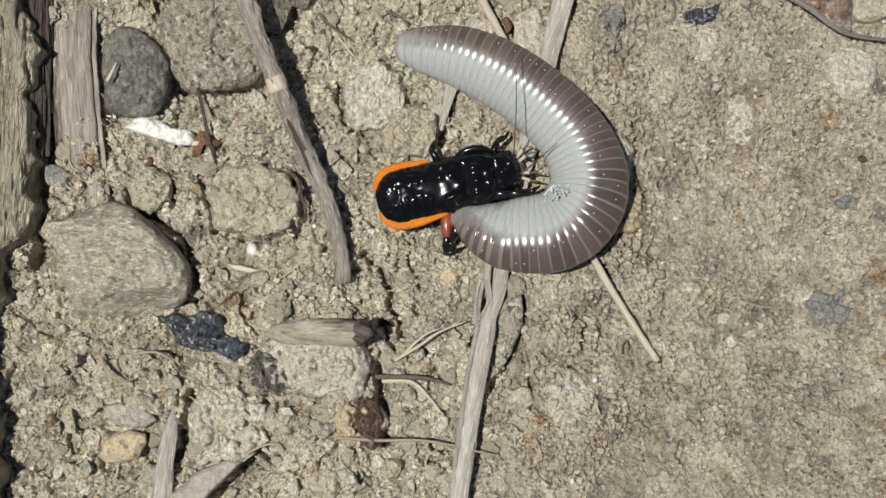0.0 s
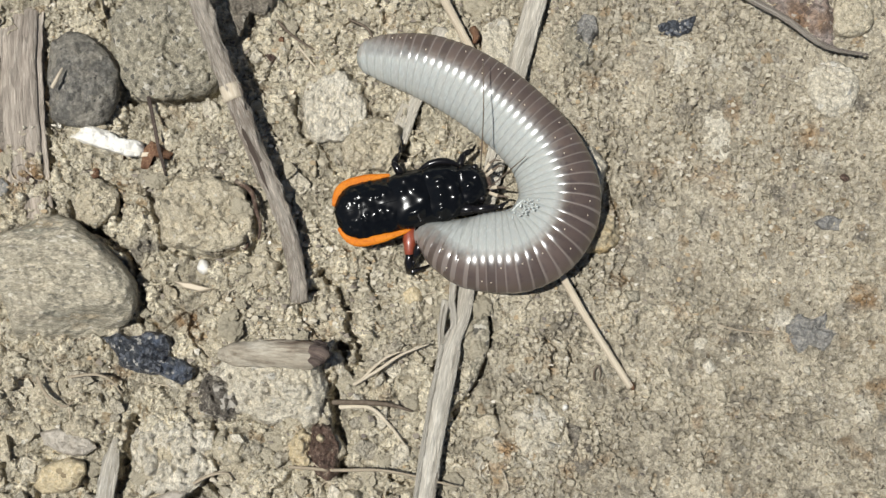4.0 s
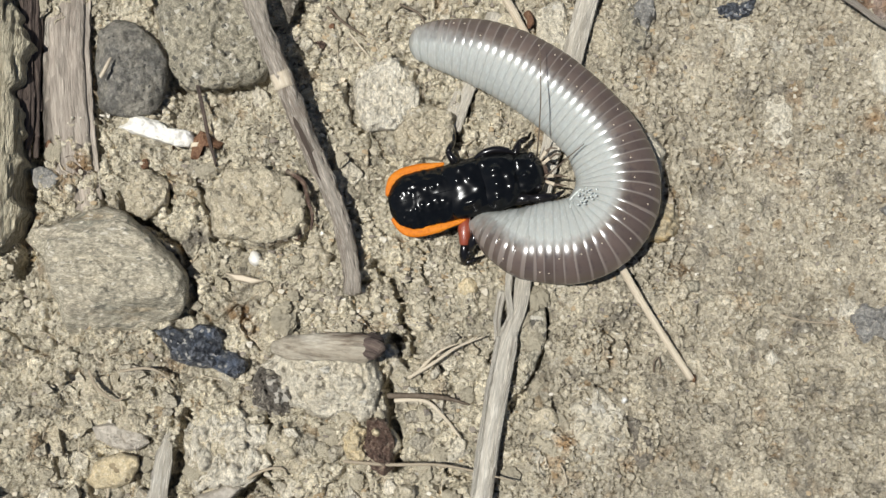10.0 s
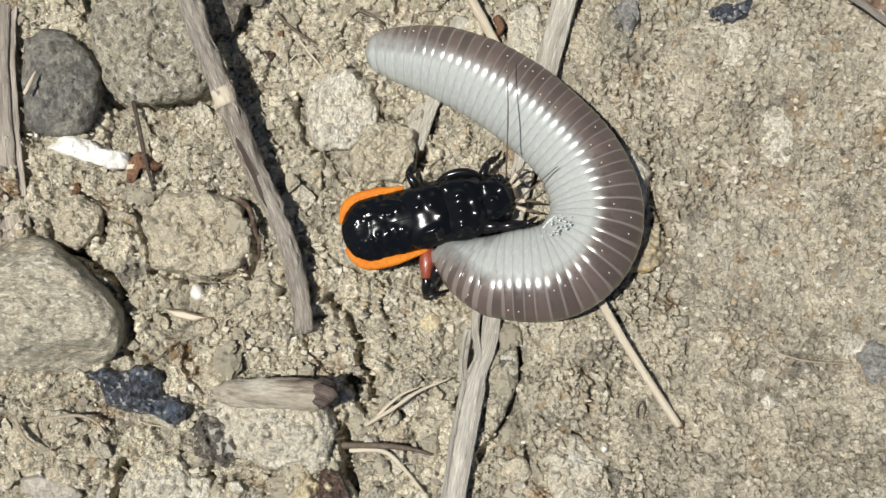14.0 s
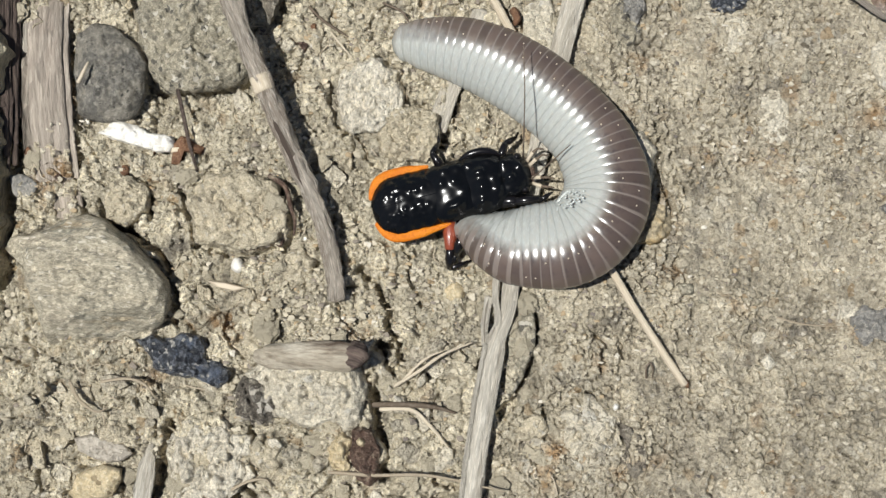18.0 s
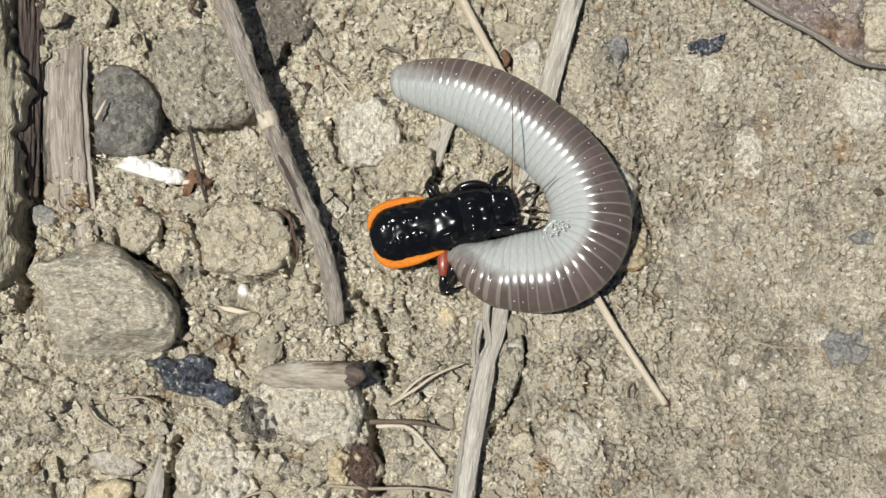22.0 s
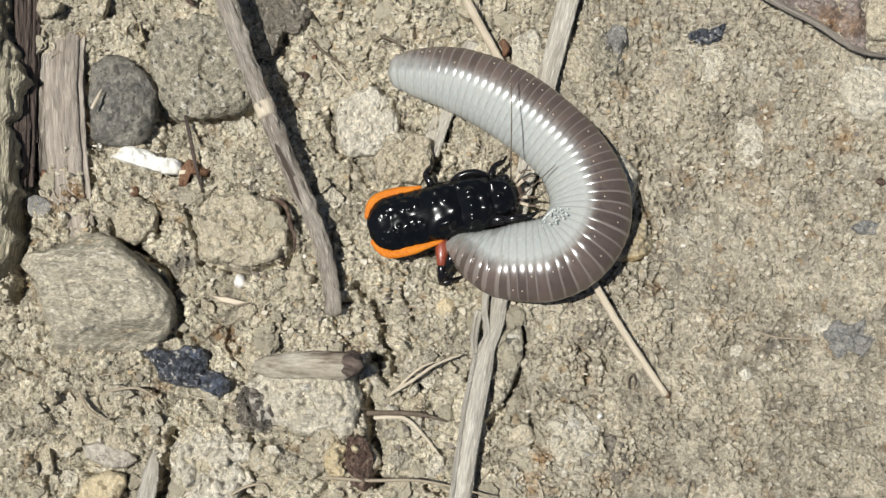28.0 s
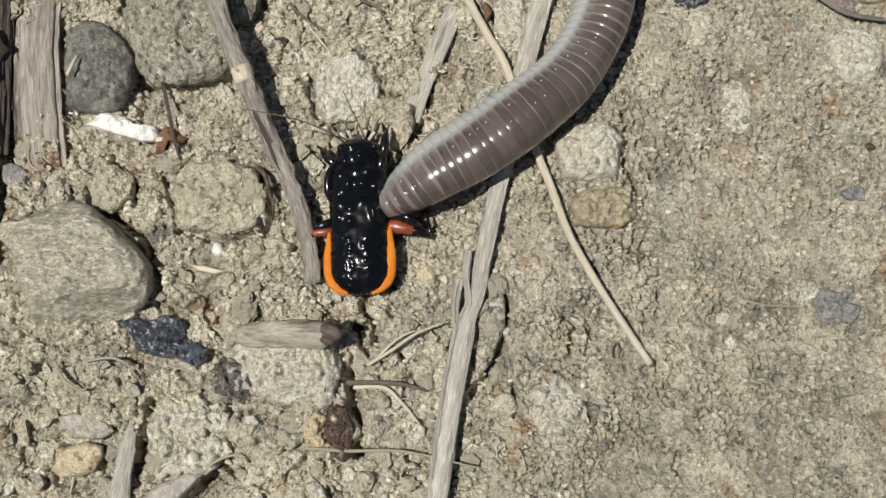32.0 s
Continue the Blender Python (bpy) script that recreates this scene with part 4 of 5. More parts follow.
stone("wood_flake", [(150, 757), (182, 752), (246, 768), (256, 786), (236, 800), (186, 795), (158, 782)], 0.9, PALE_SLAB, "pale splintered wood flake in rough soil", "flake", power=8, rough=0.09, smooth=False, sharp=True, seed=45, grain=0.08, ridges=0.3)
stone("straw_chip", [(388, 485), (420, 488), (465, 500), (440, 506), (405, 498)], 0.9, STRAW, "small pale straw chip on soil", "chip", power=6, rough=0.02, sharp=True, seed=46)


def fibre(line, radius, material, name, label, category="fibre", n=24, lift=0.0):
    rr = [radius * MM * (1 - 0.6 * (i / (n - 1)) ** 3) for i in range(n)]
    thing(name, loft(over_soil(line, lift, n), rr, 7, 0.9, 0.1, int(line[0][0]), 0.1), material, label, category)


fibre([(342, 155, 0.4), (352, 200, 0.5), (362, 250, 0.6), (380, 315, 0.2)], 0.19, DARK_BARK, "twig", "thin dark twig standing out of soil", "twig")
fibre([(500, 305, 0.9), (528, 325, 1.1), (538, 360, 1.1), (545, 385, 0.9), (542, 410, 0.6)], 0.22, DARK_HUSK, "rootlet", "reddish-brown curled rootlet on soil", "rootlet")
fibre([(715, 672, 0.8), (760, 645, 1.2), (800, 618, 1.3), (850, 598, 1.0)], 0.17, STRAW, "rootlet", "thin pale dry rootlet on soil", "rootlet")
fibre([(728, 665, 0.8), (752, 640, 1.1), (775, 622, 1.2), (800, 612, 1.2)], 0.13, STRAW, "rootlet", "thin pale dry rootlet on soil", "rootlet")
fibre([(678, 704, 1.2), (730, 704, 1.5), (780, 708, 1.4), (822, 720, 0.9)], 0.26, DARK_TWIG, "twig", "thin dark crooked twig on soil", "twig")
fibre([(690, 712, 1.0), (745, 714, 1.3), (780, 745, 1.2), (808, 780, 0.8)], 0.2, STRAW, "rootlet", "pale forked rootlet on soil", "rootlet")
fibre([(600, 820, 1.5), (680, 826, 1.6), (780, 828, 1.7), (905, 856, 1.6)], 0.14, ROOT, "grass_stem", "thin dry grass stem across the soil", "grass stem")
fibre([(430, 850, 1.2), (460, 835, 1.4), (490, 832, 1.4), (500, 845, 1.1)], 0.15, ROOT, "rootlet", "short pale curled rootlet", "rootlet")
fibre([(1150, 662, 0.1), (1150, 645, 0.6), (1157, 636, 0.7), (1162, 648, 0.5), (1160, 662, 0.1)], 0.11, DARK_TWIG, "rootlet", "tiny dark looped rootlet", "rootlet")
fibre([(150, 660, 0.7), (165, 690, 0.9), (195, 712, 0.8), (215, 705, 0.5)], 0.15, ROOT, "rootlet", "curled pale rootlet in rough soil", "rootlet")
fibre([(205, 660, 0.9), (250, 655, 1.2), (280, 665, 1.1), (300, 690, 0.8)], 0.14, ROOT, "rootlet", "arched pale rootlet in rough soil", "rootlet")
fibre([(1375, 560, 0.3), (1420, 572, 0.5), (1490, 577, 0.4)], 0.09, ROOT, "rootlet", "fine pale rootlet on cracked soil", "rootlet")
fibre([(170, 140, 2.5), (178, 125, 2.8), (188, 105, 2.7)], 0.2, STRAW, "straw_chip", "pale scratch of straw on a dark pebble", "chip")
thing("wood_strip", loft(over_soil([(292, 765, -0.3), (280, 830, 0.5), (270, 900, 0.6), (258, 980, 0.5)], n=50), [MM * r for r in np.interp(np.linspace(0, 1, 50), [0, 0.25, 1], [0.2, 0.8, 0.95])], 22, 0.3, 0.12, 14, 0.4), PALE_WOOD,
      "pale fibrous wood strip beside a chalky clod", "wood strip")
stone("wood_wedge", [(280, 930), (341, 879), (401, 857), (424, 863), (360, 928), (330, 960), (290, 960)], 1.9, PALE_SLAB, "pale split wedge of wood in rough soil", "wood", power=9, rough=0.05, smooth=False, sharp=True, seed=47, ridges=0.3, base=-2)
stone("seed_husk", [(1597, 288), (1606, 283), (1616, 291), (1612, 298), (1602, 296)], 0.6, DARK_HUSK, "tiny dark seed husk on cracked soil", "seed", power=3, rough=0.02, seed=48)
stone("dark_pebble", [(1552, 372), (1575, 360), (1605, 368), (1600, 388), (1565, 390)], 0.6, BLUE_STONE, "flat blue-grey pebble in cracked soil", "pebble", power=4, rough=0.1, seed=49, grain=0.1, sharp=True)
fibre([(925, 25, 0.8), (932, 38, 1.2), (928, 52, 1.0)], 0.35, RUST, "husk", "tiny red-brown husk against a straw", "husk")
fibre([(340, -110, 0.6), (352, -85, 1.2), (345, -65, 1.0), (356, -50, 0.6)], 0.4, DARK_HUSK, "husk", "curled dark brown husk on soil", "husk")
fibre([(1214, 667, 0.6), (1219, 673, 0.7), (1222, 679, 0.4)], 0.26, RUST, "husk", "tiny rusty crumb at a straw end", "husk", n=8)
fibre([(700, 10, 0.2), (735, 28, 0.5), (748, 55, 0.3)], 0.12, DARK_TWIG, "rootlet", "fine dark rootlet on soil", "rootlet")
fibre([(572, 15, 0.1), (600, 42, 0.5), (640, 68, 0.2)], 0.13, DARK_TWIG, "rootlet", "fine dark rootlet on soil", "rootlet")
fibre([(610, 60, 0.2), (630, 85, 0.5), (648, 105, 0.5)], 0.11, STRAW, "rootlet", "fine pale rootlet on soil", "rootlet")

for k, (u, v, r) in enumerate(((75, 182, 8), (118, 204, 9), (180, 205, 5), (212, 385, 4), (948, 620, 5), (1098, 712, 7), (905, 640, 4), (560, 415, 4), (540, 120, 5), (598, 142, 5), (1250, 300, 4), (1400, 270, 5), (1480, 480, 4), (640, 772, 6))):
    p = at(u, v, 0)
    stone("pale_grain", oval(u, v, r, r * 0.8, 20 * k, k, 7, 0.2), 1000 * soil_at(p) + 0.35, WHITE_CHIP if k % 3 else STRAW, "tiny pale quartz grain on the soil", "grain", "pale grains", power=3, rough=0.02, seed=300 + k, rings=6, around=18)
for k, (u, v, r) in enumerate(((108, 288, 16), (78, 262, 11), (135, 305, 9), (250, 292, 12), (520, 425, 8), (300, 262, 9), (560, 85, 10), (580, 52, 8))):
    stone("bark_crumb", oval(u, v, r, r * 0.7, 35 * k, k + 9, 6, 0.3), 1000 * soil_at(at(u, v, 0)) + 0.25, RUST if k % 2 else DARK_HUSK, "rust-brown crumb of rotten bark", "bark crumb", "bark crumbs", power=4, rough=0.1, seed=330 + k, rings=8, around=24, grain=0.15, sharp=True)

# brown leaf with a stem, at the far corner
stone("dead_leaf", [(1350, -120), (1450, -160), (1580, -150), (1600, -40), (1590, 40), (1555, 36), (1500, 6), (1440, -32), (1390, -66)], 0.9, BROWN_LEAF, "flat dead brown leaf on cracked soil", "leaf", power=8, rough=0.2, seed=51, grain=0.25)
fibre([(1270, -145, 0.7), (1350, -88, 0.9), (1420, -42, 1.1), (1500, 2, 1.2), (1570, 50, 1.2), (1650, 66, 1.0)], 0.36, BLADE, "twig", "grey twig along the edge of a leaf", "twig")
stone("soil_clod", [(1585, -50), (1640, -60), (1660, 0), (1640, 30), (1588, 28)], 1.3, CLOD, "square tan clod beside a leaf", "clod", power=6, rough=0.08, seed=52, grain=0.1)


# ---- loose crumbs ----
def crumb_mesh(seed, level=2, uneven=0.35):
    bm = bmesh.new()
    bmesh.ops.create_icosphere(bm, subdivisions=level, radius=1)
    off = Vector((seed * 3.7, seed * 1.3, seed * 5.1))
    for vert in bm.verts:
        p = vert.co.copy()
        k = 1 + uneven * noise.noise(p * 1.1 + off) + 0.5 * uneven * noise.noise(p * 2.7 + off)
        p *= k
        for d in range(4):
            cut = Vector((math.sin(seed + d * 2.1), math.cos(seed * 1.7 + d), math.sin(seed * 0.6 + d * 1.3))).normalized()
            over = p.dot(cut) - 0.72
            if over > 0:
                p -= cut * over * 0.85
        if level > 2:
            p *= 1 + 0.28 * noise.fractal(p * 2.2 + off, 0.8, 2.0, 4)
        p.z *= 0.75
        vert.co = p
    return bm


def loose_crumbs():
    rng = random.Random(12)
    kinds = []
    for i in range(6):
        kinds.append(mesh_of("crumb", crumb_mesh(i + 1, 3), CRUMB_ONE, False))
    for i in range(120):
        while True:
            u, v = rng.uniform(40, 1000), rng.uniform(-40, 900)
            if not (650 < u < 1180 and 20 < v < 520) and not (20 < u < 335 and 360 < v < 610) and not (150 < u < 480 and -40 < v < 270):
                break
        p = at(u, v, 0)
        size = MM * rng.choice((0.35, 0.45, 0.6, 0.6, 0.8, 1.0))
        p.z = soil_at(p) + 0.2 * size
        ob = tagged(new("crumb", kinds[i % 6]), "loose crumb of dry tan soil on the ground", "crumb", "loose soil crumbs")
        ob.matrix_world = Matrix.LocRotScale(p, Euler((rng.uniform(-0.4, 0.4), rng.uniform(-0.4, 0.4), rng.uniform(0, 6.3))), (size * rng.uniform(0.8, 1.3), size, size * rng.uniform(0.7, 1.0)))


def grit():
    """Fine grains all over the soil, too many to count, in one mesh."""
    rng = np.random.default_rng(5)
    bases = []
    for i in range(5):
        bm = crumb_mesh(i + 11, 1, 0.9)
        for vert in bm.verts:
            vert.co *= 0.72 + 0.5 * noise.random()
        bm.verts.ensure_lookup_table()
        bases.append((np.array([v.co[:] for v in bm.verts]), np.array([[v.index for v in f.verts] for f in bm.faces])))
        bm.free()
    n = 46000
    u, v = rng.uniform(-60, 1650, n), rng.uniform(-110, 960, n)
    patch = fbm(u / 90, v / 90, 7, 3)
    keep = rng.random(n) < np.where(u + 0.3 * (v - 441) < 960, 0.75, 0.5) * np.clip(0.75 + 1.3 * patch, 0.15, 1) * np.where((u < 470) | (v > 640), 0.4, 1.0)
    u, v = u[keep], v[keep]
    size = MM * (0.09 + 0.27 * rng.random(len(u)) ** 3) * np.where(u < 900, 1.1, 0.85)
    places = np.array([at(a, b, 0)[:] for a, b in zip(u, v)])
    places[:, 2] = soil(places[:, 0], places[:, 1]) + 0.25 * size
    verts, faces, base = [], [], 0
    for i, (p, s) in enumerate(zip(places, size)):
        co, fa = bases[i % 5]
        a = rng.uniform(0, 6.283)
        c, d = math.cos(a), math.sin(a)
        verts.append(np.stack([co[:, 0] * c - co[:, 1] * d, (co[:, 0] * d + co[:, 1] * c) * rng.uniform(0.35, 0.95), co[:, 2] * rng.uniform(0.35, 0.7)], 1) * s + p)
        faces.append(fa + base)
        base += len(co)
    verts, faces = np.concatenate(verts), np.concatenate(faces)
    me = bpy.data.meshes.new("grit")
    me.vertices.add(len(verts))
    me.vertices.foreach_set("co", verts.ravel())
    me.loops.add(faces.size)
    me.loops.foreach_set("vertex_index", faces.ravel())
    me.polygons.add(len(faces))
    me.polygons.foreach_set("loop_start", np.arange(0, faces.size, 3))
    me.update(calc_edges=True)
    me.materials.append(GRIT)
    me.shade_flat()
    tagged(new("grit", me), "fine tan and grey grains scattered over the soil", "grit", kind="stuff")


def soil_flakes():
    """Flat rounded flakes in the fine cracked soil."""
    rng = random.Random(17)
    for k in range(64):
        u, v = rng.uniform(1010, 1600), rng.uniform(-30, 880)
        if math.hypot(u - 1010, v - 300) < 230 or u + 0.3 * (v - 441) < 1000:
            continue
        r = rng.choice((8, 9, 11, 13, 16))
        stone("soil_flake", oval(u, v, r, r * rng.uniform(0.65, 0.95), rng.uniform(0, 180), k + 40, 7, 0.2), 1000 * soil_at(at(u, v, 0)) + rng.uniform(0.2, 0.42), rng.choice((FLAKE, FLAKE, FLAKE, PALE_CLOD, GREY_STONE)), "flat rounded flake of tan soil in cracked ground", "soil flake", "soil flakes", power=rng.uniform(4, 7), rough=0.05, seed=400 + k, rings=9, around=26, grain=0.06, base=-0.8)


def soil_plates():
    """Broken plates of crust, tilted this way and that, and crumbs on the grass blade."""
    rng = random.Random(23)
    made, taken = 0, [(180, 480, 175), (345, 620, 85), (475, 695, 50), (190, 840, 55), (570, 670, 110), (205, 775, 60), (660, 790, 60)]
    while made < 54:
        u, v, r = rng.uniform(50, 800), rng.uniform(590, 930), rng.choice((13, 16, 20, 25, 32))
        if any(math.hypot(u - a, v - b) < c + 0.5 * r for a, b, c in taken) or abs(u - (1030 - 0.2 * v)) < 40:
            continue
        taken.append((u, v, 0.6 * r))
        high = 1000 * soil_at(at(u, v, 0)) + rng.uniform(0.35, 0.9)
        stone("soil_plate", oval(u, v, r, r * rng.uniform(0.5, 0.9), rng.uniform(0, 180), made + 70, rng.choice((5, 6, 7)), 0.35), high, rng.choice((CLOD, PALE_CLOD, CHALK, SOIL_CRUST)), "angular broken plate of crusted soil", "soil plate", "soil plates", power=10, rough=0.09, seed=500 + made, rings=14, around=44, grain=0.12, sharp=True, base=-1.6, slope=(rng.uniform(-0.5, 0.5), rng.uniform(-0.5, 0.5)))
        made += 1
    for k in range(16):
        u, v, r = rng.uniform(72, 158), rng.uniform(205, 365), rng.choice((4, 5, 7, 9))
        stone("blade_crumb", oval(u, v, r, r * 0.8, 40 * k, k + 3, 6, 0.25), rng.uniform(0.1, 0.4), rng.choice((CLOD, PALE_CLOD, CHALK)), "crumb of soil stuck to a dry grass blade", "crumb", "blade crumbs", power=3, rough=0.04, seed=560 + k, rings=7, around=20, grain=0.08, base=-1.0)


def plant_bits():
    """Fine dry fibres lying about, in one mesh."""
    rng = random.Random(77)
    whole = bmesh.new()
    me = bpy.data.meshes.new("plant_bits")
    for i in range(170):
        u, v = rng.uniform(60, 1000), rng.uniform(-60, 930)
        a, k = rng.uniform(0, 6.3), rng.uniform(8, 34)
        bend = rng.uniform(-0.6, 0.6)
        line = [(u + j * k * math.cos(a + bend * j) / 2, v + j * k * math.sin(a + bend * j) / 2) for j in range(4)]
        pts = []
        for q in line:
            p = at(*q, 0)
            p.z = soil_at(p) + rng.uniform(0.05, 0.35) * MM
            pts.append(p)
        bit = loft(pts, [MM * r for r in (0.05, 0.07, 0.06, 0.03)], 5, 1, 0.1, i)
        tmp = bpy.data.meshes.new("bit")
        bit.to_mesh(tmp)
        bit.free()
        whole.from_mesh(tmp)
        bpy.data.meshes.remove(tmp)
    whole.to_mesh(me)
    whole.free()
    me.materials.append(STRAW)
    tagged(new("plant_bits", me), "fine pale dry plant fibres strewn on the soil", "plant debris", kind="stuff")


def small_clods():
    """Clods of crusted soil that stand up between the stones."""
    rng = random.Random(31)
    taken = [(180, 480, 190), (220, 125, 110), (370, 60, 120), (340, 620, 100), (475, 700, 60), (190, 840, 70), (445, 365, 110), (680, 170, 110), (745, 230, 80), (580, 670, 120), (940, 270, 280), (820, 340, 180), (270, 235, 90)]
    made = 0
    while made < 46:
        u, v, r = rng.uniform(60, 880), rng.uniform(-90, 930), rng.choice((16, 20, 24, 30, 38))
        if any(math.hypot(u - a, v - b) < c + 0.6 * r for a, b, c in taken) or abs(u - (440 + 0.38 * v)) < 45 or abs(u - (1030 - 0.2 * v)) < 45:
            continue
        taken.append((u, v, r * 0.9))
        outline = oval(u, v, r, r * rng.uniform(0.6, 0.95), rng.uniform(0, 180), made, rng.choice((6, 7, 8)), 0.3)
        height = 1000 * soil_at(at(u, v, 0)) + rng.uniform(0.4, 1.1)
        stone("soil_clod", outline, height, rng.choice((CLOD, CLOD, PALE_CLOD, CLOD)), "broken crusted clod of dry soil among grit", "clod", "small soil clods", power=rng.uniform(3, 6), rough=0.1, seed=100 + made, rings=14, around=44, grain=0.16, sharp=True, base=-1.5)
        made += 1


loose_crumbs()
grit()
soil_flakes()
soil_plates()
plant_bits()
small_clods()


# ---- earthworm ----
RINGS = 54
SLIM = 0.72  # breadth of a ring across against its height to the back
WORM_REST = [(822, 393, 14), (846, 400, 33), (879, 416, 52), (921, 430, 65), (963, 432, 71), (1004, 429, 75), (1039, 416, 76), (1064, 393, 77), (1081, 360, 76), (1085, 325, 73), (1077, 290, 70), (1053, 243, 66), (1006, 193, 65), (956, 153, 65), (901, 120, 63), (845, 97, 58), (803, 87, 51), (768, 82, 43), (748, 80, 36), (736, 80, 31)]
WORM_KEYS = {  # seconds: survey line, roll
    31.5: ([p[:2] for p in WORM_REST], 62),
    31.7: ([(800, 380), (850, 420), (920, 440), (1000, 435), (1062, 395), (1085, 320), (1060, 235), (1010, 165), (945, 100), (870, 55), (800, 20), (745, 0), (705, -20)], 60),
    31.8: ([(800, 400), (850, 425), (920, 432), (990, 405), (1045, 350), (1068, 280), (1060, 205), (1040, 120), (1015, 40), (985, -40), (950, -110), (910, -170), (880, -205)], 50),
    31.9: ([(740, 408), (780, 388), (830, 360), (890, 325), (945, 285), (1000, 230), (1035, 165), (1055, 90), (1060, 10), (1055, -70), (1045, -150), (1030, -215), (1010, -270), (1000, -300)], 40),
    32.0: ([(722, 402), (775, 368), (840, 322), (900, 288), (960, 250), (1015, 210), (1065, 168), (1105, 115), (1135, 50), (1150, -30), (1150, -110), (1140, -190), (1125, -250), (1115, -290)], 32),
}


def worm_poses(line, roll):
    """A pose for each ring along a survey line: x along the body, z to its back."""
    radii = [p[2] for p in WORM_REST]
    flat = spline(line, RINGS)
    run = np.r_[0, np.cumsum([math.dist(a[:2], b[:2]) for a, b in zip(WORM_REST, WORM_REST[1:])])]
    spans = run / run[-1]
    r = np.interp(np.linspace(0, 1, RINGS), spans, radii)
    pts = [at(u, v, 0.05 * q * 0.8 + 0.2) for (u, v), q in zip(flat, r)]
    out = []
    for i, p in enumerate(pts):
        d = (pts[min(i + 1, RINGS - 1)] - pts[max(i - 1, 0)]).normalized()
        side = d.cross(Vector((0, 0, 1))).normalized()
        up = side.cross(d)
        j = i * 43 / (RINGS - 1)
        lean = radians(roll * (0.45 + 0.55 * min(1.0, j / 4.5) + 0.25 * math.exp(-((j - 8) / 4) ** 2)))
        z = up * math.cos(lean) + side * math.sin(lean)
        y = z.cross(d)
        m = Matrix((d, y, z)).transposed().to_4x4()
        m.translation = p
        out.append(m)
    return out, r


worm = tagged(new("earthworm"), "curled glossy earthworm with brown back and pale grey belly", "earthworm")
WORM_PARTS = []


def ring_mesh(radius, length, spacing, slope, tone, end):
    """The skin of one ring: an oval tube, bulged a little along x. spacing(a): half the way to the next ring at angle a."""
    verts, normals, faces, across = [], [], [], []
    around, loops = 64, 13
    for j in range(loops):
        x = (j / (loops - 1) - 0.5) * length
        for k in range(around):
            a = 2 * math.pi * k / around
            s = x / spacing(a)
            q = (radius + slope * x) * (1 - 0.014 * min(abs(s), 1.6) ** 2.4)
            grade = -slope + 0.014 * 2.4 * min(abs(s), 1.6) ** 1.4 * math.copysign(1, s) * radius / spacing(a)
            if end * x > 0:
                tip = max(0.03, 1 - (x / (0.5 * length)) ** 2)
                q *= math.sqrt(tip)
                grade += x * radius / (0.5 * length) ** 2 / math.sqrt(tip)
            verts.append((x, SLIM * q * math.cos(a), q * math.sin(a)))
            normals.append(Vector((grade, math.cos(a) / SLIM, math.sin(a))).normalized())
            across.append(abs(s))
    for j in range(loops - 1):
        for k in range(around):
            n = (k + 1) % around
            faces.append((j * around + k, j * around + n, (j + 1) * around + n, (j + 1) * around + k))
    faces.append(tuple(range(around))[::-1])
    faces.append(tuple((loops - 1) * around + k for k in range(around)))
    me = bpy.data.meshes.new("ring")
    me.from_pydata(verts, [], faces)
    me.attributes.new("seam", "FLOAT", "POINT").data.foreach_set("value", np.array(across, np.float32))
    me.attributes.new("ring_tone", "FLOAT", "POINT").data.foreach_set("value", np.full(len(verts), tone, np.float32))
    me.materials.append(WORM)
    me.shade_smooth()
    me.normals_split_custom_set_from_vertices(normals)
    return me


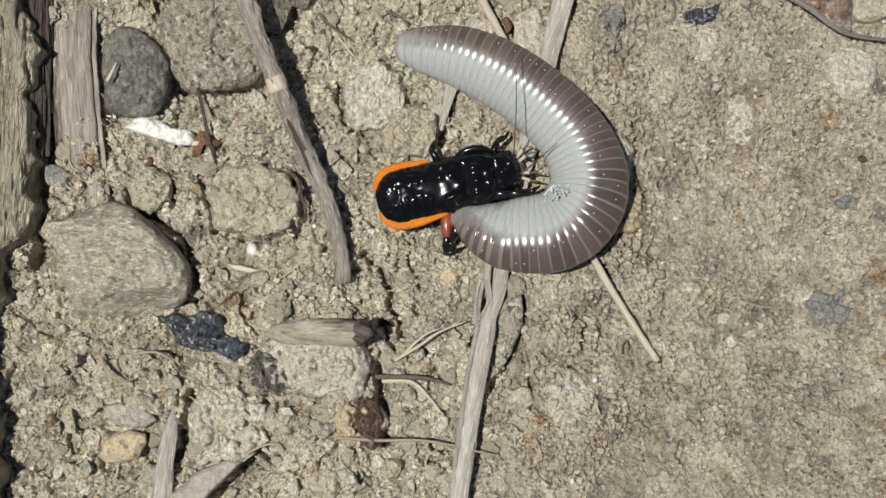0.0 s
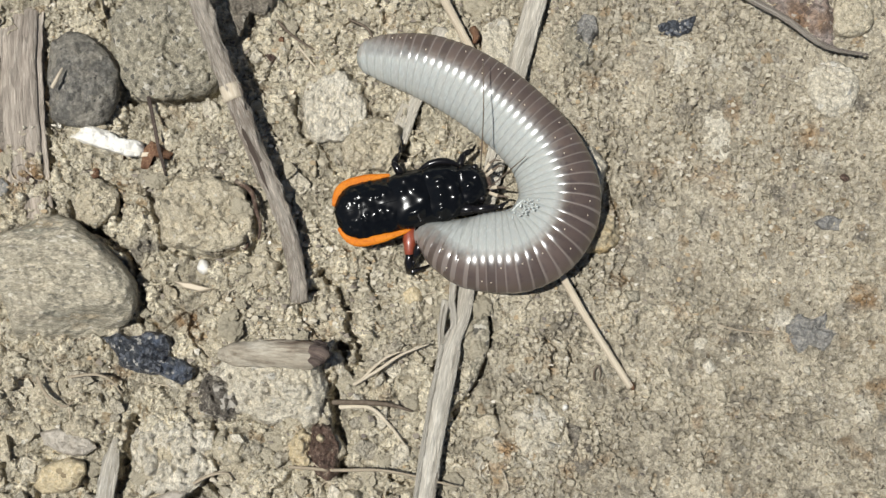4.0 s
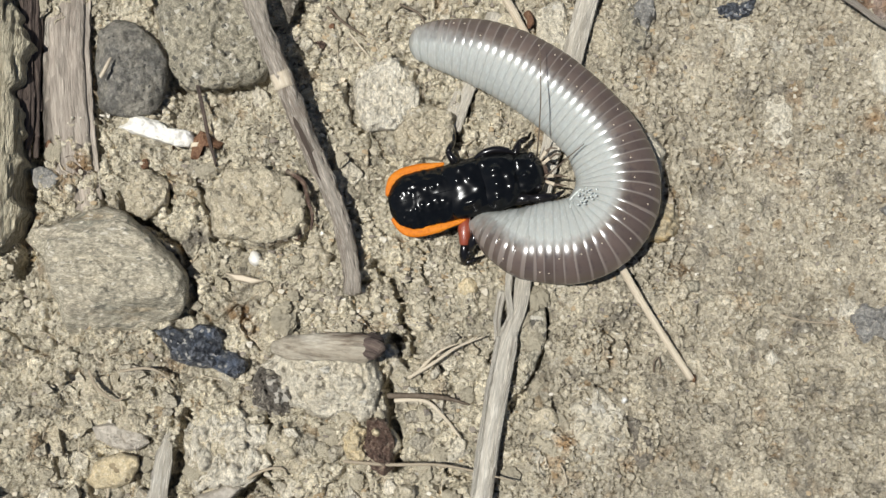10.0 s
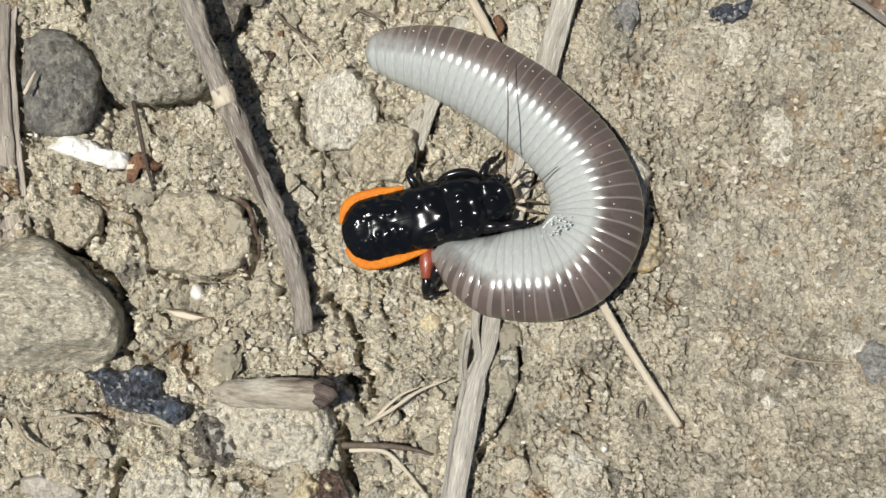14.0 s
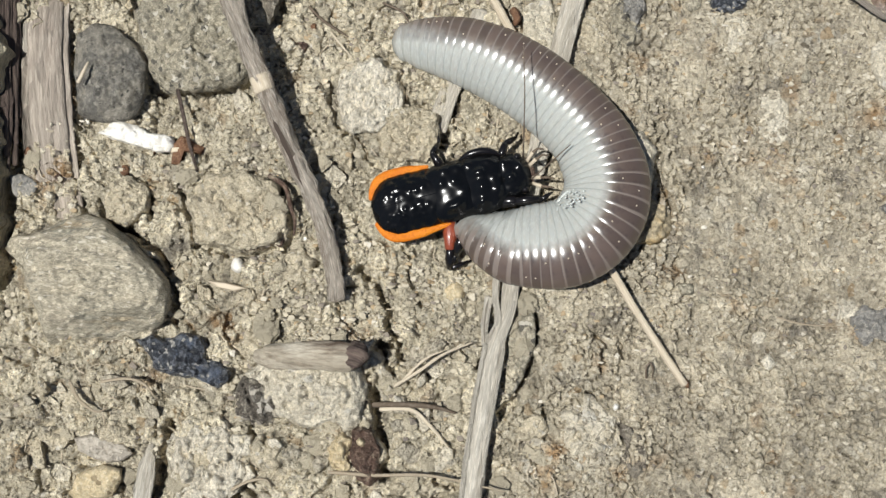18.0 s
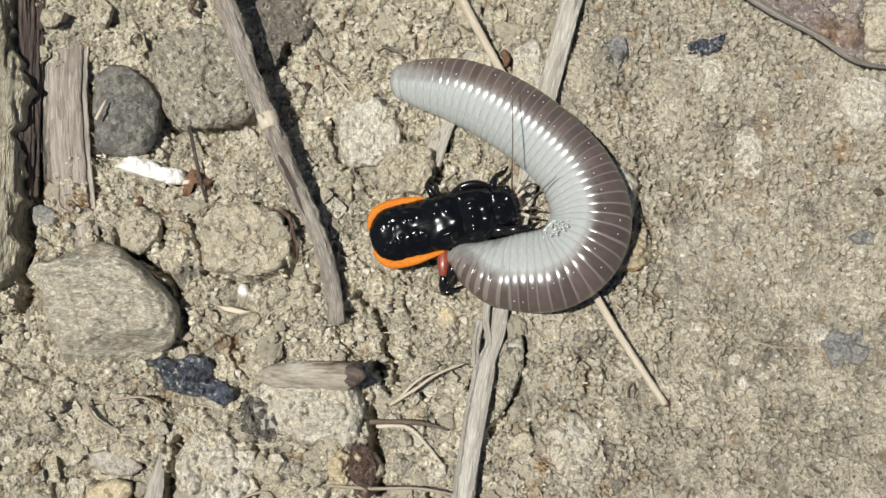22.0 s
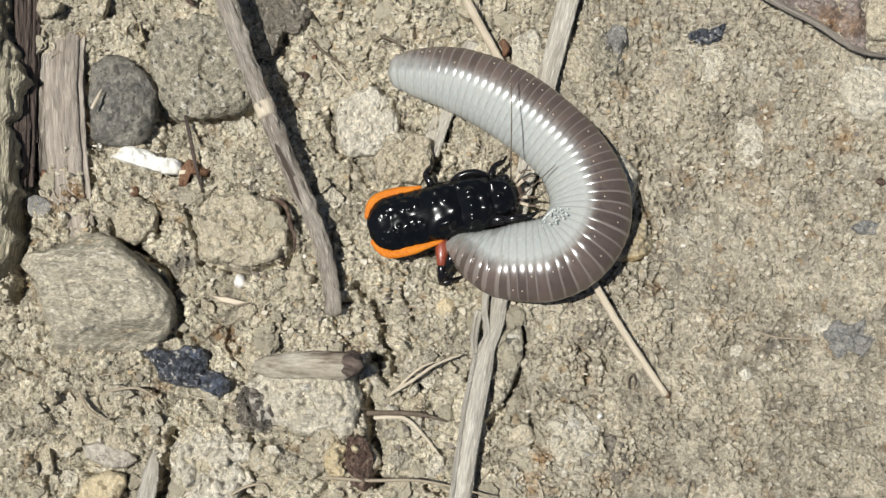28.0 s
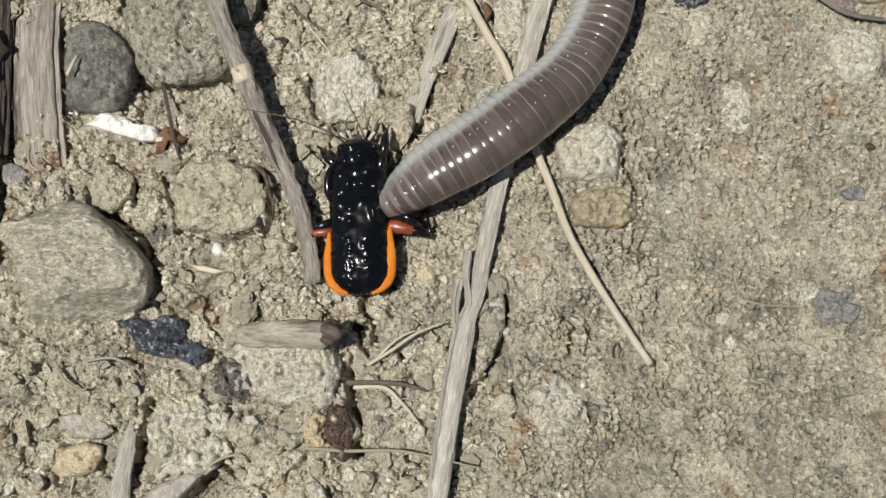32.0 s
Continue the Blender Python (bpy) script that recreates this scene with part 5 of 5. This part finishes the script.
def build_worm():
    poses, radii = worm_poses(*WORM_KEYS[31.5])
    places = [m.translation for m in poses]
    gap = sum((a - b).length for a, b in zip(places, places[1:])) / (RINGS - 1)
    rng = random.Random(4)
    for i, (m, r) in enumerate(zip(poses, radii)):
        radius = 0.052 * MM * r
        slope = (radii[min(i + 1, RINGS - 1)] - radii[max(i - 1, 0)]) / 2 / gap * 0.052 * MM
        before, after = m.inverted() @ places[max(i - 1, 0)], m.inverted() @ places[min(i + 1, RINGS - 1)]
        end = -1 if i == 0 else 1 if i == RINGS - 1 else 0
        bend = (before + after) / gap**2  # towards the inside of the curve

        def spacing(a, bend=bend, radius=radius):
            wide = 1 - radius * (SLIM * bend.y * math.cos(a) + bend.z * math.sin(a))
            return 0.5 * gap * min(1.6, max(0.6, wide)) if not end else 0.5 * gap

        ring = new("ring", ring_mesh(radius, (2.3 if not end else 2.8) * gap, spacing, slope, rng.random(), end))
        ring.parent, ring.matrix_basis = worm, m
        if 4 < i < RINGS - 3:
            for deg in rng.sample((38, 62, 140), rng.choice((0, 1, 1, 2))):
                bump = Vector((0.1 * gap * math.sin(i * 3.1), SLIM * radius * math.cos(radians(deg)), radius * math.sin(radians(deg))))
                seta = bmesh.new()
                bmesh.ops.create_icosphere(seta, subdivisions=1, radius=0.075 * MM, matrix=Matrix.Translation(bump))
                part("bristle", seta, STRAW, ring, "tiny pale bristle")
        WORM_PARTS.append(ring)
    # pale beads where the beetle bites, added in place of glints on wet crinkled skin
    goal = at(1000, 353, 0)
    hit = min(range(RINGS), key=lambda i: (poses[i].translation.xy - at(1040, 398, 0).xy).length)
    rng, bm = random.Random(8), bmesh.new()
    centre, q, back = poses[hit].translation, radii[hit] * 0.046 * MM, poses[hit].inverted()
    for i in range(130):
        a, k = rng.uniform(0, 6.283), 1.9 * MM * rng.random() ** 0.6
        flat = goal.xy + Vector((math.cos(a), math.sin(a))) * k - centre.xy
        out = flat.length / q
        spot = centre + Vector((flat.x, flat.y, 0)) * min(1.0, 0.985 / max(out, 0.01)) + Vector((0, 0, 0.1 * MM + q * math.sqrt(max(0.02, 1 - min(out, 0.985) ** 2))))
        bmesh.ops.create_icosphere(bm, subdivisions=2, radius=MM * rng.uniform(0.05, 0.12), matrix=Matrix.Translation(back @ spot))
    part("froth", bm, GLINT_BEADS, WORM_PARTS[hit], "pale grey beads in place of glints on wet crinkled skin")


build_worm()

# ---- beetle: x ahead, z up, its origin under the middle of the body ----
LEG_PARTS = []
beetle = tagged(new("beetle"), "glossy black beetle with orange-edged wing cases biting a worm", "beetle")


def shell(length, width, height, cx, cz, px=2.2, bumps=0.0, seed=0, taper=0.0, cut=-0.35, knobs=()):
    """A domed plate: superellipse outline, flat below, with low knobs at (x, y, height, spread) on top."""
    bm = bmesh.new()
    bmesh.ops.create_icosphere(bm, subdivisions=5, radius=1)
    for vert in bm.verts:
        x, y, z = vert.co
        k = (abs(x) ** px + abs(y) ** px) ** (1 / px)
        h = math.hypot(x, y)
        s = h / k if k > 1e-6 else 1
        x, y = x * s, y * s
        y *= 1 + taper * x
        z = max(z, cut)
        b = 1 + bumps * noise.noise(Vector((x * 2.6, y * 2.6, z * 2.6 + seed))) + 0.3 * bumps * noise.noise(Vector((x * 5, y * 5, z * 5 + seed)))
        p = Vector((cx + x * length / 2, y * width / 2 * b, cz + z * height * b))
        for kx, ky, high, wide in knobs if z > 0.2 else ():
            p.z += high * math.exp(-((p.x - kx) ** 2 + (p.y - ky) ** 2) / (2 * wide * wide))
        vert.co = p * MM
    return bm


def rim_half(x):
    """Half width of the wing cases at x millimetres."""
    f = min(1.0, max(0.0, (x + 6.9) / 2.5))
    return 2.85 * (1 - (1 - f) ** 2.4) ** 0.5 - 0.06 * max(0, x + 3)


def build_beetle():
    rng = random.Random(21)
    part("abdomen", shell(7.4, 5.2, 1.5, -3.1, 1.4, 2.8, 0.02, 1), BLACK_SMOOTH, beetle)
    for s in (-1, 1):
        bm = bmesh.new()
        n, w = 90, 36
        rows = []
        warts = []
        while len(warts) < 34:
            x, y = rng.uniform(-6.4, -1.6), rng.uniform(0.5, 2.5)
            if all(math.hypot(x - q[0], y - q[1]) > 0.42 for q in warts):
                warts.append((x, y, rng.uniform(0.07, 0.15), rng.uniform(0.15, 0.22)))
        for i in range(n):
            x = -6.8 + 7.2 * i / (n - 1)
            half = rim_half(x) - 0.25
            row = []
            for k in range(w):
                g = k / (w - 1)
                y = max(0.0, half) * g
                z = 2.0 + 1.3 * (1 - g**2.6) * min(1, ((x + 6.85) / 2.2)) ** 0.5
                q = Vector((x, y * s, 0))
                rear = min(1.0, max(0.25, (-1.2 - x) / 2.0))
                b = rear * 0.16 * noise.noise(q * 0.9)
                for kx, ky, high, wide in warts:
                    b += high * math.exp(-((x - kx) ** 2 + (y - ky) ** 2) / (2 * wide * wide))
                row.append(bm.verts.new(Vector((x, s * (y - 0.03), z + b)) * MM))
            rows.append(row)
        for a, b in zip(rows, rows[1:]):
            for k in range(w - 1):
                bm.faces.new((a[k], b[k], b[k + 1], a[k + 1]))
        bmesh.ops.recalc_face_normals(bm, faces=bm.faces)
        if sum(f.normal.z for f in bm.faces) < 0:
            bmesh.ops.reverse_faces(bm, faces=bm.faces)
        bmesh.ops.solidify(bm, geom=bm.faces[:], thickness=0.12 * MM)
        case = part("wing_case", bm, BLACK, beetle)
        rim = [Vector((x, s * (rim_half(x) - 0.1), 1.95)) * MM for x in np.linspace(-6.72, -0.6 if s < 0 else -1.3, 40)]
        rr = np.interp(np.linspace(0, 1, 40), [0, 0.12, 0.6, 1], [0.2, 0.42, 0.44, 0.14])
        part("rim", loft(rim, [MM * r for r in rr], 14, 0.75, 0.05, 2, 0.12), ORANGE, case, "bright orange rim")
    part("thorax", shell(5.0, 5.1, 1.35, 0.2, 2.2, 3.2, 0.05, 3, 0.0, knobs=[(-0.16, 1.75, 0.3, 0.34), (-0.65, 0.7, 0.23, 0.26), (0.54, 0.62, 0.25, 0.28), (-0.38, -1.55, 0.3, 0.26), (0.22, -1.5, 0.38, 0.3), (0.72, -1.32, 0.27, 0.25), (1.2, -0.4, 0.19, 0.3), (1, 1.7, 0.23, 0.3)]), BLACK, beetle)
    part("neck_shield", shell(4.7, 5.2, 1.45, 3.0, 2.15, 2.9, 0.05, 6, -0.08, knobs=[(2.4, 0.8, 0.27, 0.26), (2.93, 0.82, 0.3, 0.27), (2.68, -0.48, 0.38, 0.36), (2.45, -1.7, 0.3, 0.28), (1.75, 1.75, 0.23, 0.26), (3.9, 0.1, 0.19, 0.3), (3.6, 1.7, 0.23, 0.32), (3.9, -1, 0.23, 0.3)]), BLACK, beetle)
    part("shoulder_ridge", loft([Vector(p) * MM for p in spline(((1.2, 2.3, 2.2), (2.2, 2.62, 2.55), (3.3, 2.66, 2.7), (4.3, 2.35, 2.6), (5.0, 1.9, 2.3)), 24)], [MM * r for r in np.interp(np.linspace(0, 1, 24), [0, 0.3, 0.7, 1], [0.15, 0.34, 0.34, 0.15])], 12), BLACK_SMOOTH, beetle)
    part("head", shell(3.4, 4.0, 1.25, 5.4, 2.15, 2.6, 0.06, 9, -0.14, knobs=[(4.85, 1.2, 0.27, 0.3), (4.9, -0.26, 0.23, 0.24), (5.36, -0.22, 0.3, 0.26), (6.2, 0.6, 0.19, 0.26)]), BLACK, beetle)
    part("lip", shell(1.0, 2.0, 0.5, 6.95, 2.0, 2.6, 0.03, 12, -0.1), DARK_HUSK, beetle, "dark red-brown lip")
    for s in (-1, 1):
        part("eye", shell(0.8, 0.7, 0.5, 6.2, 2.5, 2.0, 0, 2), BLACK_SMOOTH, beetle, m=Matrix.Translation((0, s * 1.45 * MM, 0)))
        part("mandible", loft([Vector(p) * MM for p in ((6.9, s * 0.6, 1.9), (7.7, s * 0.9, 1.9), (8.2, s * 0.4, 1.7))], [0.34 * MM, 0.26 * MM, 0.08 * MM], 8), BLACK_SMOOTH, beetle)
        for a, b, c in (((6.9, 0.9, 2.0), (7.6, 1.5, 2.6), (8.1, 1.7, 2.7)), ((7.0, 0.5, 2.2), (7.7, 0.8, 2.9), (8.3, 1.0, 3.1))):
            palp = part("palp", loft([Vector((a[0], s * a[1], a[2])) * MM, Vector((b[0], s * b[1], b[2])) * MM], [0.15 * MM, 0.18 * MM], 8), STRAW, beetle, "pale straw-coloured feeler")
            part("palp_tip", loft([Vector((b[0], s * b[1], b[2])) * MM, Vector((c[0], s * c[1], c[2])) * MM, Vector((c[0] + 0.5, s * c[1] - 0.2, c[2])) * MM], [0.13 * MM, 0.1 * MM, 0.05 * MM], 7), DARK_TWIG, palp, "dark tip")
    for s, line in ((1, ((6.7, 1.2, 2.8), (6.9, 2.2, 5.6), (7.5, 4.4, 7.4), (8.1, 6.8, 7.6), (8.7, 9.4, 7.4))), (-1, ((6.8, -0.7, 2.4), (7.9, -0.3, 3.3), (9.2, 0.3, 4.0), (10.6, 0.9, 5.2)))):
        part("antenna", loft([Vector(p) * MM for p in spline(line, 16)], [MM * r for r in np.linspace(0.075, 0.035, 16)], 7, 1, 0, 0, 0.3), DARK_TWIG, beetle)
    legs = (  # name, side, hip, knee, ankle, toe
        ("front_leg", -1, (3.4, 1.6, 1.7), (5.2, 2.25, 2.8), (7.4, 2.55, 2.7), (8.4, 2.2, 2.4)),
        ("front_leg", 1, (4.6, 1.5, 1.3), (5.6, 3.0, 1.7), (6.6, 3.4, 0.9), (7.0, 3.9, 0.5)),
        ("middle_leg", -1, (0.6, 2.0, 1.2), (0.0, 4.0, 2.3), (-0.9, 5.3, 1.5), (-1.6, 6.3, 0.5)),
        ("middle_leg", 1, (0.0, 2.0, 1.2), (-0.7, 3.7, 1.8), (0.1, 4.6, 1.0), (0.3, 5.9, 0.5)),
        ("hind_leg", -1, (-0.5, 2.0, 1.4), (-1.2, 4.7, 1.7), (-1.6, 6.2, 0.7), (0.4, 5.9, 0.4)),
        ("hind_leg", 1, (-1.0, 2.2, 1.2), (-1.2, 4.2, 1.5), (-3.4, 5.2, 0.8), (-5.6, 3.8, 0.4)),
    )
    for name, s, *q in legs:
        q = [Vector((a, s * b, c)) * MM for a, b, c in q]
        thin = 1.2 if s < 0 else 0.8
        hip = Vector(q[0])
        q = [p - hip for p in q]
        leg = part(name, loft([q[0], q[0].lerp(q[1], 0.5), q[1]], [0.4 * thin * MM, 0.52 * thin * MM, 0.34 * thin * MM], 12), RED_LIMB if name == "hind_leg" else BLACK_SMOOTH, beetle, m=Matrix.Translation(hip))
        if (name, s) == ("hind_leg", 1):
            LEG_PARTS.append((leg, hip))
        part("shin", loft([q[1], q[1].lerp(q[2], 0.5), q[2]], [0.28 * thin * MM, 0.36 * thin * MM, 0.22 * thin * MM], 10), BLACK_SMOOTH, leg)
        part("foot", loft([q[2], q[2].lerp(q[3], 0.5), q[3]], [0.19 * thin * MM, 0.17 * thin * MM, 0.08 * MM], 7, 1, 0, 0, 0.4), BLACK_SMOOTH, leg)


build_beetle()

BEETLE_KEYS = [  # seconds, survey u, v, heading, height
    (0, 815, 345, 13.5, 0.3), (31.4, 815, 345, 13.5, 0.3), (31.5, 812, 345, 13.5, 0.3), (31.6, 805, 350, 17, 0.3), (31.7, 795, 353, 27, 0.3), (31.8, 770, 430, 52, 0.3), (31.9, 728, 430, 83, 0.3), (32.0, 703, 414, 91, 0.3),
]


def motions():
    walk(beetle, [(t, Matrix.Translation(at(u, v, h)) @ pose(0, 0, 0, 0, 0, turn + 4.5)) for t, u, v, turn, h in BEETLE_KEYS])
    for leg, hip in LEG_PARTS:
        walk(leg, [(t, Matrix.Translation(hip) @ pose(0, 0, 0, 0, 0, turn)) for t, turn in ((0, 78), (31.5, 78), (31.7, 45), (31.8, 10), (32, 0))])
    keyed = {t: worm_poses(*WORM_KEYS[t])[0] for t in WORM_KEYS}
    for i, ring in enumerate(WORM_PARTS):
        walk(ring, [(0, keyed[31.5][i]), (31.4, keyed[31.5][i])] + [(t, keyed[t][i]) for t in sorted(keyed)])


motions()
